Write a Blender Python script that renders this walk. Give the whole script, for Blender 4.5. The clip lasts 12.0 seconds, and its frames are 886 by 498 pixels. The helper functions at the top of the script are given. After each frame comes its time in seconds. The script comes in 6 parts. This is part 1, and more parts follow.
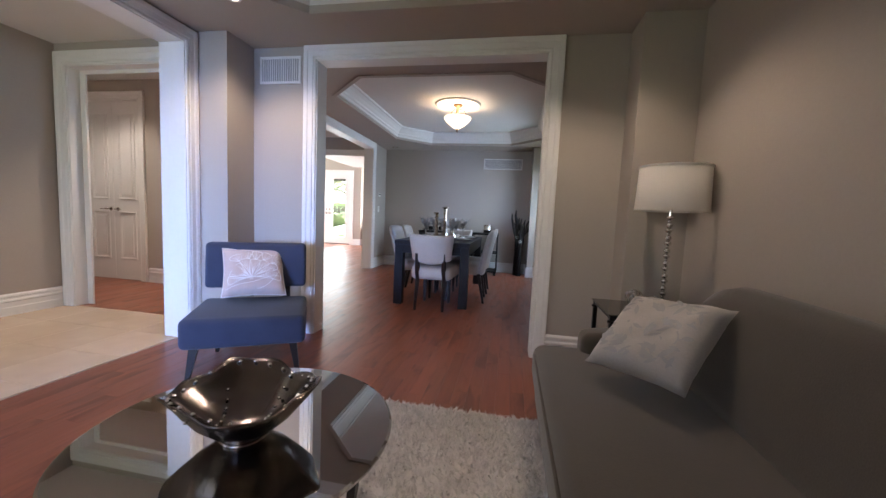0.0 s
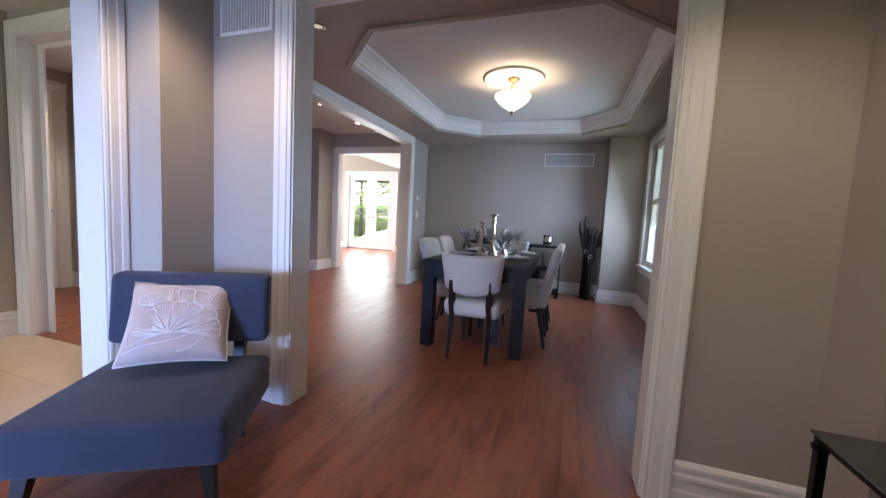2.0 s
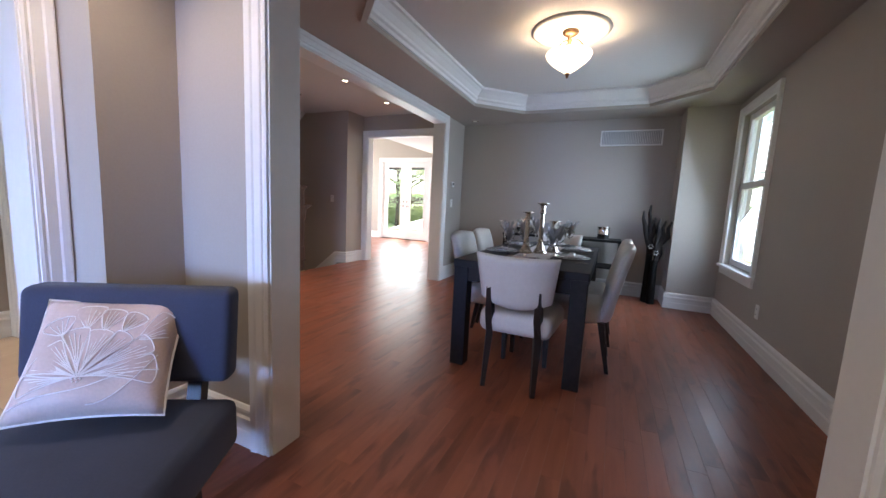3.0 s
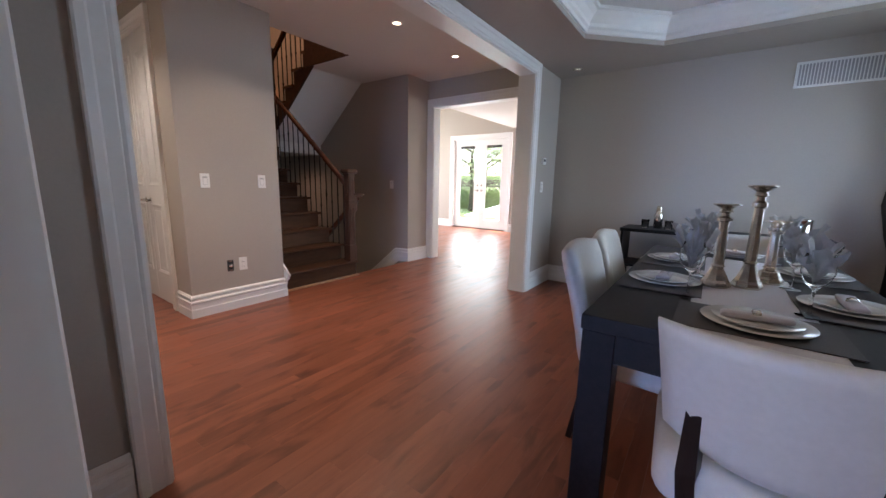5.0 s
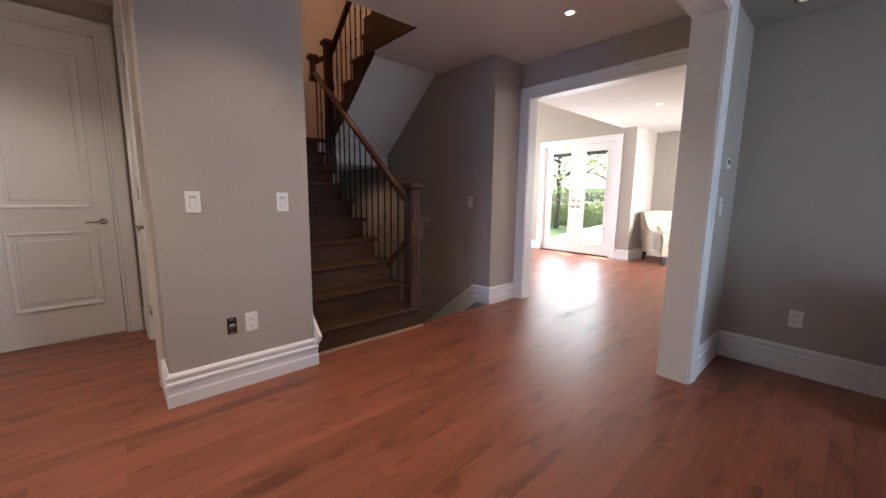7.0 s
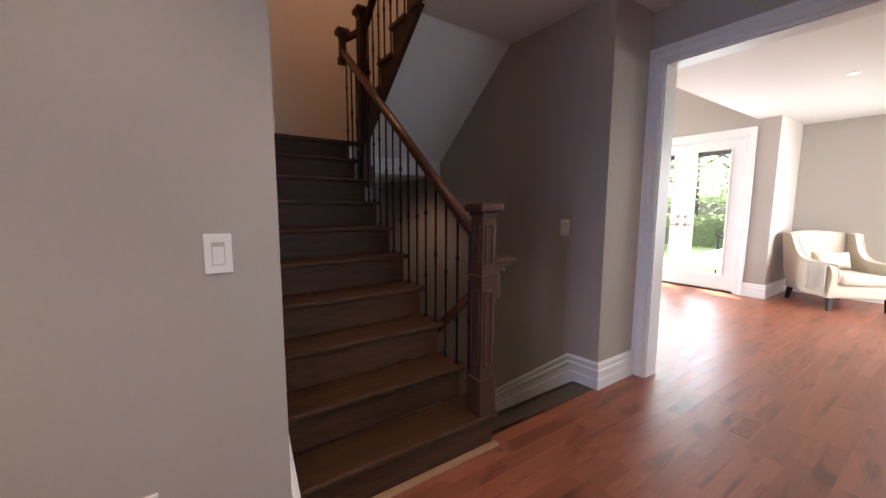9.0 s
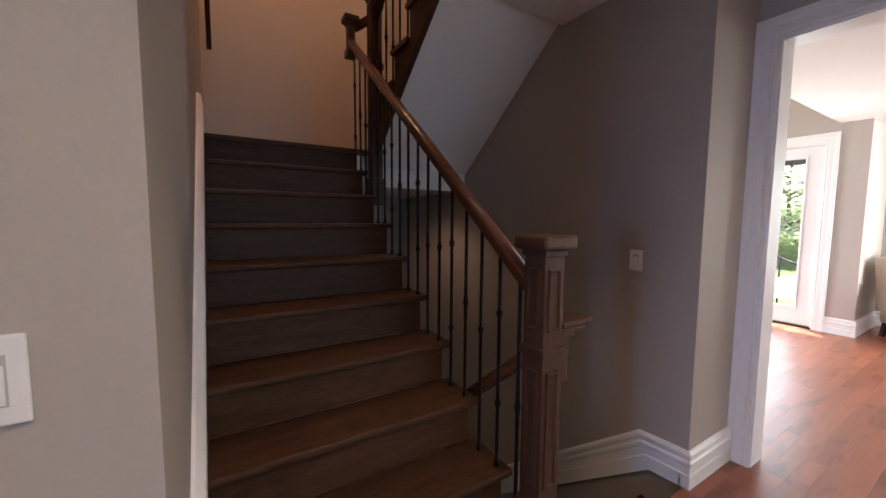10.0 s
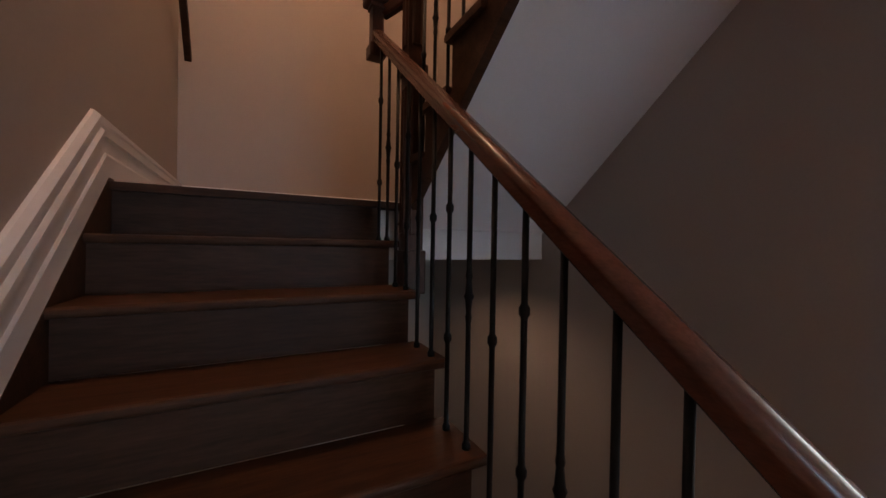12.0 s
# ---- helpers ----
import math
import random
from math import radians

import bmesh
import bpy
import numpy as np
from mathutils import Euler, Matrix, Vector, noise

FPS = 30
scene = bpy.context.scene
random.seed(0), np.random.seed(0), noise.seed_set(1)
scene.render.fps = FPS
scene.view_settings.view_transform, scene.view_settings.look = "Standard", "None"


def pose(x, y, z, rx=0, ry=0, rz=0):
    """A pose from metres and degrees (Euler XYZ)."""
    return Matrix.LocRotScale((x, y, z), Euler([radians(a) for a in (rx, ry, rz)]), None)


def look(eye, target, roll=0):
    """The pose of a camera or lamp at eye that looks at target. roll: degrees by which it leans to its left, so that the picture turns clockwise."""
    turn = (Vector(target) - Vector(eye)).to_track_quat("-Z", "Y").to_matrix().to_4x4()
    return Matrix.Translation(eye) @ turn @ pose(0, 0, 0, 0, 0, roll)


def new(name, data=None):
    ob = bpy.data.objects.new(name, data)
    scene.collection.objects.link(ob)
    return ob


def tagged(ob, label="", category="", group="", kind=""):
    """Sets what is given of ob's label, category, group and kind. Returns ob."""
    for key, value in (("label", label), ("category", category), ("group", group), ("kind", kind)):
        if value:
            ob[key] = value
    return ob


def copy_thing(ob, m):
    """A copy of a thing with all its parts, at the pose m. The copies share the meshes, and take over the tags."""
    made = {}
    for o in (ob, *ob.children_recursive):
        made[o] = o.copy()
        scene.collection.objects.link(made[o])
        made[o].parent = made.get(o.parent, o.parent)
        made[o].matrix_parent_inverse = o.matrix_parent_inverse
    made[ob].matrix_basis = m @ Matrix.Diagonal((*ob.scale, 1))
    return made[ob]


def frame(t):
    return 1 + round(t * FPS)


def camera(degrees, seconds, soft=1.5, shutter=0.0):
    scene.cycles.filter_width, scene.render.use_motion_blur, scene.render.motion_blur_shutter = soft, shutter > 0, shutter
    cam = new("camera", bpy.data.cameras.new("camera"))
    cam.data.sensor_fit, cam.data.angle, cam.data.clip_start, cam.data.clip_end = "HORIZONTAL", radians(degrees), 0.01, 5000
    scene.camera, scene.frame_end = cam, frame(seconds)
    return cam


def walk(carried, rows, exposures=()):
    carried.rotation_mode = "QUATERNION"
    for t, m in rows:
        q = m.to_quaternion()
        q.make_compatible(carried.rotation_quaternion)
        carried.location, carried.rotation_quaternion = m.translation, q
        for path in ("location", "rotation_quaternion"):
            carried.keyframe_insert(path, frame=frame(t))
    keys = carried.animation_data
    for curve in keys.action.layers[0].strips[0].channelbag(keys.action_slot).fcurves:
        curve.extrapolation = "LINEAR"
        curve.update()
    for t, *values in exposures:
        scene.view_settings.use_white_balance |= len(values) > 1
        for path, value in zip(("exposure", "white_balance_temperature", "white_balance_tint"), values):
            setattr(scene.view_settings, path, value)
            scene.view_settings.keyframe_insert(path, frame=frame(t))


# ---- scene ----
cam = camera(100.8, 12.0)
PATH = [
    (0, (0.067, 0.057, 1.042), (-0.288, 2.018, 0.868), 2.6),
    (0.5, (0.056, 0.35, 1.088), (-0.335, 2.305, 0.922), 2.6),
    (1, (0.017, 0.623, 1.102), (-0.438, 2.565, 0.951), 2.6),
    (1.5, (-0.032, 0.92, 1.108), (-0.565, 2.841, 0.958), 2.8),
    (2, (-0.104, 1.228, 1.119), (-0.733, 3.119, 0.946), 3.0),
    (2.5, (-0.185, 1.52, 1.12), (-0.912, 3.371, 0.915), 3.1),
    (4.5, (-0.759, 2.707, 1.161), (-1.816, 4.368, 0.809), 1.2),
    (5, (-0.956, 2.972, 1.154), (-2.111, 4.567, 0.803), 1.2),
    (5.5, (-1.181, 3.243, 1.153), (-2.447, 4.75, 0.799), 0.8),
    (6, (-1.435, 3.482, 1.171), (-2.776, 4.926, 0.828), 1.0),
    (6.5, (-1.659, 3.731, 1.162), (-3.071, 5.114, 0.855), 0.8),
    (7, (-1.926, 3.96, 1.187), (-3.396, 5.287, 0.901), 0.7),
    (9, (-3.094, 4.716, 1.278), (-4.737, 5.832, 1.047), 0.2),
    (9.5, (-3.379, 4.876, 1.305), (-5.054, 5.95, 1.104), 0.1),
    (10, (-3.672, 5.023, 1.347), (-5.372, 6.064, 1.183), 0.4),
    (10.5, (-3.958, 5.14, 1.45), (-5.696, 6.119, 1.302), 0.4),
    (11, (-4.249, 5.24, 1.522), (-6.003, 6.193, 1.401), 0.8),
    (11.5, (-4.527, 5.325, 1.588), (-6.282, 6.281, 1.51), 0.9),
    (12, (-4.8, 5.41, 1.672), (-6.571, 6.339, 1.656), 1.0),
]
walk(cam, [(t, look(eye, target, roll)) for t, eye, target, roll in PATH],
     exposures=[(0, 2.56), (2.5, 2.54), (4.5, 2.48), (5.5, 2.40), (7, 2.38), (9, 2.46), (12, 2.46)])

# ---- world, sun, lamps ----
world = bpy.data.worlds.new("sky")
scene.world = world
world.use_nodes = True
wn = world.node_tree
sky = wn.nodes.new("ShaderNodeTexSky")
sky.sky_type = "NISHITA"
sky.sun_disc = False
sky.sun_elevation = radians(70)
sky.sun_rotation = radians(-49)
wn.links.new(sky.outputs[0], wn.nodes["Background"].inputs[0])
wn.nodes["Background"].inputs[1].default_value = 0.15
sun_data = bpy.data.lights.new("sun", "SUN")
sun_data.energy, sun_data.angle, sun_data.color = 5.0, radians(0.5), (1.0, 0.94, 0.85)
sun_ob = new("sun", sun_data)
sun_ob.matrix_world = look((-14.0, 17.0, 30.0), (-6.6, 10.6, 0))


DIM = 0.19     # all lamps against the daylight


def area(name, eye, target, w, h, power, color):
    d = bpy.data.lights.new(name, "AREA")
    d.shape, d.size, d.size_y, d.energy, d.color = "RECTANGLE", w, h, power * DIM, color
    ob = new(name, d)
    ob.matrix_world = look(eye, target)
    return ob


def bulb(name, place, power, color, radius=0.04):
    d = bpy.data.lights.new(name, "POINT")
    d.energy, d.color, d.shadow_soft_size = power * DIM, color, radius
    ob = new(name, d)
    ob.location = place
    return ob


def spot(name, place, power, color, deg=110, radius=0.04):
    d = bpy.data.lights.new(name, "SPOT")
    d.energy, d.color, d.spot_size, d.spot_blend, d.shadow_soft_size = power * DIM, color, radians(deg), 0.6, radius
    ob = new(name, d)
    ob.matrix_world = look(place, (place[0], place[1] + 0.001, place[2] - 1))
    return ob


WARM = (1.0, 0.79, 0.62)
# daylight that the windows let in
front = area("window_light", (-1.75, -2.92, 1.05), (-2.06, 0.0, 0.80), 1.1, 1.2, 22, (0.28, 0.46, 1.0))
front.data.spread = radians(42)
dining = area("window_light", (0.93, 6.3, 1.4), (-1.5, 5.9, 0.65), 0.85, 1.5, 33, (0.56, 0.75, 1.0))
dining.data.spread = radians(142)
area("window_light", (-5.9, 11.2, 1.25), (-5.7, 8.0, 0.6), 1.5, 1.9, 52, (0.85, 0.93, 1.0))
family = area("window_light", (-2.2, 12.1, 1.4), (-5.4, 10.5, 0.9), 1.7, 1.7, 72, (0.95, 0.97, 1.0))
family.data.spread = radians(100)
area("window_light", (-8.6, 9.6, 1.6), (-5.5, 9.6, 0.8), 1.7, 1.8, 170, (0.95, 0.97, 1.0))
# added lamp in an unseen east opening, to brighten the alcove wall
area("window_light", (0.5, 10.1, 1.45), (-4.0, 11.4, 1.2), 1.7, 1.6, 70, (0.97, 0.98, 1.0)).data.spread = radians(88)
area("window_light", (-3.3, -1.42, 1.4), (-3.5, 1.5, 0.6), 1.3, 1.7, 21, (0.84, 0.90, 1.0))


# ---- materials ----
def mat(name, color, rough=0.5, metal=0.0, vary=0.06, grain=40.0, bump=0.0, spec=0.5, broad=2.0, sheen=0.0, coat=0.0,
        alpha=1.0, transmission=0.0, ior=1.45, random=0.0, stretch=(1, 1, 1), island=False, bumpscale=None, roughvary=0.0):
    m = bpy.data.materials.new(name)
    m.use_nodes = True
    n, l = m.node_tree.nodes, m.node_tree.links
    p = n["Principled BSDF"]
    p.inputs["Roughness"].default_value = rough
    p.inputs["Metallic"].default_value = metal
    p.inputs["Specular IOR Level"].default_value = spec
    p.inputs["Sheen Weight"].default_value = sheen
    p.inputs["Coat Weight"].default_value = coat
    p.inputs["Transmission Weight"].default_value = transmission
    p.inputs["IOR"].default_value = ior
    tc = n.new("ShaderNodeTexCoord")
    mp = n.new("ShaderNodeMapping")
    mp.inputs["Scale"].default_value = stretch
    l.new(tc.outputs["Object"], mp.inputs[0])
    if random:
        seed = n.new("ShaderNodeNewGeometry").outputs["Random Per Island"] if island else n.new("ShaderNodeObjectInfo").outputs["Random"]
        shift = n.new("ShaderNodeVectorMath")
        shift.operation = "SCALE"
        shift.inputs[0].default_value = (37.0, 91.0, 53.0)
        l.new(seed, shift.inputs["Scale"])
        l.new(shift.outputs[0], mp.inputs["Location"])
    fine, wide = n.new("ShaderNodeTexNoise"), n.new("ShaderNodeTexNoise")
    fine.inputs["Scale"].default_value, wide.inputs["Scale"].default_value = grain, broad
    fine.inputs["Detail"].default_value, wide.inputs["Detail"].default_value = 5, 3
    l.new(mp.outputs[0], fine.inputs["Vector"])
    l.new(mp.outputs[0], wide.inputs["Vector"])
    add = n.new("ShaderNodeMath")
    add.operation = "ADD"
    l.new(fine.outputs[0], add.inputs[0])
    l.new(wide.outputs[0], add.inputs[1])
    value = add.outputs[0]
    rng = n.new("ShaderNodeMapRange")
    rng.inputs[1].default_value, rng.inputs[2].default_value = 0.6, 1.4
    rng.inputs[3].default_value, rng.inputs[4].default_value = 1 - vary, 1 + vary
    l.new(value, rng.inputs[0])
    out = rng.outputs[0]
    if random:
        src = n.new("ShaderNodeNewGeometry").outputs["Random Per Island"] if island else n.new("ShaderNodeObjectInfo").outputs["Random"]
        r2 = n.new("ShaderNodeMapRange")
        r2.inputs[3].default_value, r2.inputs[4].default_value = 1 - random, 1 + random
        l.new(src, r2.inputs[0])
        mul = n.new("ShaderNodeMath")
        mul.operation = "MULTIPLY"
        l.new(out, mul.inputs[0])
        l.new(r2.outputs[0], mul.inputs[1])
        out = mul.outputs[0]
    mix = n.new("ShaderNodeVectorMath")
    mix.operation = "SCALE"
    mix.inputs[0].default_value = color
    l.new(out, mix.inputs["Scale"])
    l.new(mix.outputs[0], p.inputs["Base Color"])
    if roughvary:
        r3 = n.new("ShaderNodeMapRange")
        r3.inputs[1].default_value, r3.inputs[2].default_value = 0.35, 0.65
        r3.inputs[3].default_value, r3.inputs[4].default_value = rough - roughvary, rough + roughvary
        l.new(wide.outputs[0], r3.inputs[0])
        l.new(r3.outputs[0], p.inputs["Roughness"])
    if bump:
        b = n.new("ShaderNodeBump")
        b.inputs["Strength"].default_value = bump
        b.inputs["Distance"].default_value = 0.004
        src = fine
        if bumpscale:
            src = n.new("ShaderNodeTexNoise")
            src.inputs["Scale"].default_value = bumpscale
            l.new(mp.outputs[0], src.inputs["Vector"])
        l.new(src.outputs[0], b.inputs["Height"])
        l.new(b.outputs[0], p.inputs["Normal"])
    return m


def streaks(m, scale, low, seed):
    """Dark grain streaks and knots of stained wood; scale as the mapping's stretch."""
    n, l = m.node_tree.nodes, m.node_tree.links
    p = n["Principled BSDF"]
    old = p.inputs["Base Color"].links[0].from_socket
    mp = [k for k in n if k.bl_idname == "ShaderNodeMapping"][0]
    own = n.new("ShaderNodeVectorMath")
    own.operation = "MULTIPLY"
    own.inputs[1].default_value = scale
    l.new(mp.outputs[0], own.inputs[0])
    tex = n.new("ShaderNodeTexNoise")
    tex.inputs["Scale"].default_value = seed
    tex.inputs["Detail"].default_value = 6
    tex.inputs["Distortion"].default_value = 0.7
    l.new(own.outputs[0], tex.inputs["Vector"])
    rng = n.new("ShaderNodeMapRange")
    rng.interpolation_type = "SMOOTHSTEP"
    rng.inputs[1].default_value, rng.inputs[2].default_value = 0.32, 0.50
    rng.inputs[3].default_value, rng.inputs[4].default_value = low, 1.08
    l.new(tex.outputs[0], rng.inputs[0])
    mul = n.new("ShaderNodeVectorMath")
    mul.operation = "SCALE"
    l.new(old, mul.inputs[0])
    l.new(rng.outputs[0], mul.inputs["Scale"])
    l.new(mul.outputs[0], p.inputs["Base Color"])


def glow(name, color, strength, base=(0.9, 0.88, 0.82)):
    m = mat(name, base, 0.4)
    p = m.node_tree.nodes["Principled BSDF"]
    p.inputs["Emission Color"].default_value = (*color, 1)
    p.inputs["Emission Strength"].default_value = strength * DIM
    return m


def glass_mat(name, tint=(1, 1, 1), rough=0.0, ior=1.45):
    m = bpy.data.materials.new(name)
    m.use_nodes = True
    p = m.node_tree.nodes["Principled BSDF"]
    p.inputs["Base Color"].default_value = (*tint, 1)
    p.inputs["Roughness"].default_value = rough
    p.inputs["Transmission Weight"].default_value = 1.0
    p.inputs["IOR"].default_value = ior
    return m


PAINT = mat("greige_wall_paint", (0.436, 0.389, 0.345), 0.62, vary=0.035, grain=90, bump=0.05, bumpscale=260, spec=0.3, broad=0.8)
WHITE = mat("white_trim_paint", (0.80, 0.79, 0.78), 0.38, vary=0.025, grain=30, spec=0.4, broad=1.5)
CEIL = mat("white_ceiling_paint", (0.74, 0.72, 0.70), 0.8, vary=0.03, grain=120, bump=0.05, bumpscale=300, spec=0.2, broad=0.7)
DARK_VOID = mat("dark_basement", (0.05, 0.045, 0.04), 0.9)
PLANK = mat("stained_hardwood", (0.236, 0.078, 0.045), 0.34, vary=0.18, grain=7, random=0.15, stretch=(6, 0.55, 1),
            broad=2.2, spec=0.5, roughvary=0.05)
PLANK_J = mat("stained_hardwood_joined", (0.236, 0.078, 0.045), 0.34, vary=0.18, grain=7, random=0.15, stretch=(6, 0.55, 1),
              broad=2.2, spec=0.5, island=True, roughvary=0.05)
for m in (PLANK, PLANK_J):
    streaks(m, (0.7, 2.2, 1.0), 0.64, 1.7)
SUBFLOOR = mat("dark_floor_joint", (0.035, 0.014, 0.009), 0.7)
TILE = mat("cream_marble_tile", (0.60, 0.46, 0.34), 0.16, vary=0.07, grain=7, random=0.03, broad=2.2, spec=0.5)
GROUT = mat("pale_grout", (0.50, 0.42, 0.34), 0.85)
OAK = mat("dark_stained_oak", (0.062, 0.029, 0.016), 0.5, vary=0.45, grain=14, bump=0.06, spec=0.18, stretch=(9, 1, 9), broad=3, random=0.14)
OAKV = mat("dark_stained_oak_upright", (0.064, 0.030, 0.020), 0.42, spec=0.32, vary=0.4, grain=30, bump=0.08, stretch=(7, 7, 1), broad=5, random=0.1)
RAILWOOD = mat("polished_red_oak_rail", (0.12, 0.042, 0.023), 0.26, vary=0.3, grain=30, bump=0.05, stretch=(1, 8, 8), broad=5, spec=0.6)
IRON = mat("black_wrought_iron", (0.012, 0.012, 0.013), 0.42, metal=0.6, vary=0.25, grain=60, bump=0.05)
NICKEL = mat("brushed_nickel", (0.55, 0.52, 0.48), 0.24, metal=1.0, vary=0.08, grain=80)
PLASTIC = mat("white_switch_plastic", (0.82, 0.80, 0.77), 0.3, vary=0.015)
BLACKP = mat("black_plastic", (0.015, 0.015, 0.016), 0.45)
GLASS = glass_mat("clear_glass")
THIN = glass_mat("thin_clear_glass", ior=1.12)


# ---- building helpers ----
def obj(name, bm, material, smooth=False):
    me = bpy.data.meshes.new(name)
    bmesh.ops.recalc_face_normals(bm, faces=bm.faces)
    if smooth:
        for f in bm.faces:
            f.smooth = True
    bm.to_mesh(me)
    bm.free()
    me.materials.append(material)
    return new(name, me)


def part(name, bm, material, parent, label="", smooth=False):
    ob = obj(name, bm, material, smooth)
    ob.parent = parent
    if label:
        ob["label"] = label
    return ob


def structure(name, bm, material, label, category="", smooth=False):
    return tagged(obj(name, bm, material, smooth), label, category or name.split("_")[0], kind="structure")


def thing(name, label, category, m=None, group=""):
    ob = new(name)
    ob.empty_display_size = 0.1
    if m is not None:
        ob.matrix_world = m
    return tagged(ob, label, category, group)


def box(bm, x0, x1, y0, y1, z0, z1, bevel=0.0, seg=2):
    r = bmesh.ops.create_cube(bm, size=1, matrix=Matrix.LocRotScale(((x0 + x1) / 2, (y0 + y1) / 2, (z0 + z1) / 2), None,
                                                                  (abs(x1 - x0), abs(y1 - y0), abs(z1 - z0))))
    vs = r["verts"]
    if bevel:
        es = list({e for v in vs for e in v.link_edges})
        bmesh.ops.bevel(bm, geom=es, offset=bevel, segments=seg, affect="EDGES", profile=0.5)
    return vs


def bx(*a, **k):
    bm = bmesh.new()
    box(bm, *a, **k)
    return bm


def lathe(bm, profile, seg=24, m=None):
    """Turns (radius, z) pairs about z."""
    m = m or Matrix()
    rings = []
    for r, z in profile:
        if r < 1e-5:
            rings.append([bm.verts.new(m @ Vector((0, 0, z)))])
        else:
            rings.append([bm.verts.new(m @ Vector((r * math.cos(2 * math.pi * i / seg), r * math.sin(2 * math.pi * i / seg), z))) for i in range(seg)])
    for a, b in zip(rings, rings[1:]):
        for i in range(seg):
            j = (i + 1) % seg
            if len(a) == 1 and len(b) == 1:
                continue
            if len(a) == 1:
                bm.faces.new((a[0], b[i], b[j]))
            elif len(b) == 1:
                bm.faces.new((a[i], a[j], b[0]))
            else:
                bm.faces.new((a[i], a[j], b[j], b[i]))
    return bm


def lathed(profile, seg=24, m=None):
    return lathe(bmesh.new(), profile, seg, m)


def sweep(bm, pts, normal, profile, closed=False):
    """A moulding: profile pairs (a, b) swept along pts, a to the left of the way in the plane, b along the plane's normal; mitred corners."""
    N = Vector(normal).normalized()
    P = [Vector(p) for p in pts]
    n = len(P)
    rings = []
    for i in range(n):
        d0 = (P[i] - P[i - 1]).normalized() if i or closed else None
        d1 = (P[(i + 1) % n] - P[i]).normalized() if i < n - 1 or closed else None
        d0 = d0 or d1
        d1 = d1 or d0
        l0, l1 = N.cross(d0), N.cross(d1)
        mid = (l0 + l1).normalized()
        k = 1 / max(0.2, mid.dot(l0))
        rings.append([bm.verts.new(P[i] + mid * (a * k) + N * b) for a, b in profile])
    m = len(profile)
    pairs = list(zip(rings, rings[1:])) + ([(rings[-1], rings[0])] if closed else [])
    for r0, r1 in pairs:
        for i in range(m):
            j = (i + 1) % m
            bm.faces.new((r0[i], r0[j], r1[j], r1[i]))
    if not closed:
        bm.faces.new(rings[0])
        bm.faces.new(rings[-1][::-1])
    return bm


def tube(bm, pts, radius, seg=8):
    """A round bar along a line of points."""
    P = [Vector(p) for p in pts]
    rings = []
    up = Vector((0.13, 0.21, 1)).normalized()
    for i, p in enumerate(P):
        d = (P[min(i + 1, len(P) - 1)] - P[max(i - 1, 0)]).normalized()
        s = d.cross(up)
        if s.length < 0.05:
            s = d.cross(Vector((1, 0, 0)))
        s.normalize()
        u = s.cross(d)
        r = radius[i] if isinstance(radius, (list, tuple)) else radius
        rings.append([bm.verts.new(p + (s * math.cos(2 * math.pi * k / seg) + u * math.sin(2 * math.pi * k / seg)) * r) for k in range(seg)])
    for a, b in zip(rings, rings[1:]):
        for k in range(seg):
            bm.faces.new((a[k], a[(k + 1) % seg], b[(k + 1) % seg], b[k]))
    bm.faces.new(rings[0][::-1])
    bm.faces.new(rings[-1])
    return bm


def slab_wall(bm, along, a0, a1, t0, t1, z0, z1, holes=()):
    """A wall along 'x' or 'y' from a0 to a1, t0 to t1 thick, with openings (a, a, z, z) through it."""
    def put(p, q, u, v):
        if q - p < 1e-4 or v - u < 1e-4:
            return
        if along == "x":
            box(bm, p, q, t0, t1, u, v)
        else:
            box(bm, t0, t1, p, q, u, v)
    at = a0
    for h0, h1, u, v in sorted(holes):
        put(at, h0, z0, z1)
        put(h0, h1, z0, u)
        put(h0, h1, v, z1)
        at = h1
    put(at, a1, z0, z1)
    return bm


def wall(name, along, a0, a1, t0, t1, z0, z1, holes=(), label="greige painted drywall wall", material=None):
    return structure(name, slab_wall(bmesh.new(), along, a0, a1, t0, t1, z0, z1, holes), material or PAINT, label, "wall")


BASE = [(0, 0), (0.022, 0), (0.022, 0.070), (0.018, 0.078), (0.018, 0.118), (0.024, 0.124), (0.024, 0.138), (0.016, 0.146), (0.016, 0.158),
        (0.020, 0.164), (0.020, 0.178), (0.008, 0.190), (0, 0.192)]
CASE = [(0, 0), (0, 0.016), (0.012, 0.020), (0.024, 0.016), (0.030, 0.022), (0.070, 0.022), (0.078, 0.027), (0.104, 0.030), (0.112, 0.026), (0.112, 0)]


def scaled(profile, ka, kb=1.0):
    return [(a * ka, b * kb) for a, b in profile]


def baseboard(pts):
    """White baseboard whose wall lies on the right of the way walked."""
    return structure("baseboard", sweep(bmesh.new(), [(x, y, 0.0) for x, y in pts], (0, 0, 1), BASE), WHITE, "tall white stepped baseboard along the wall", "baseboard")


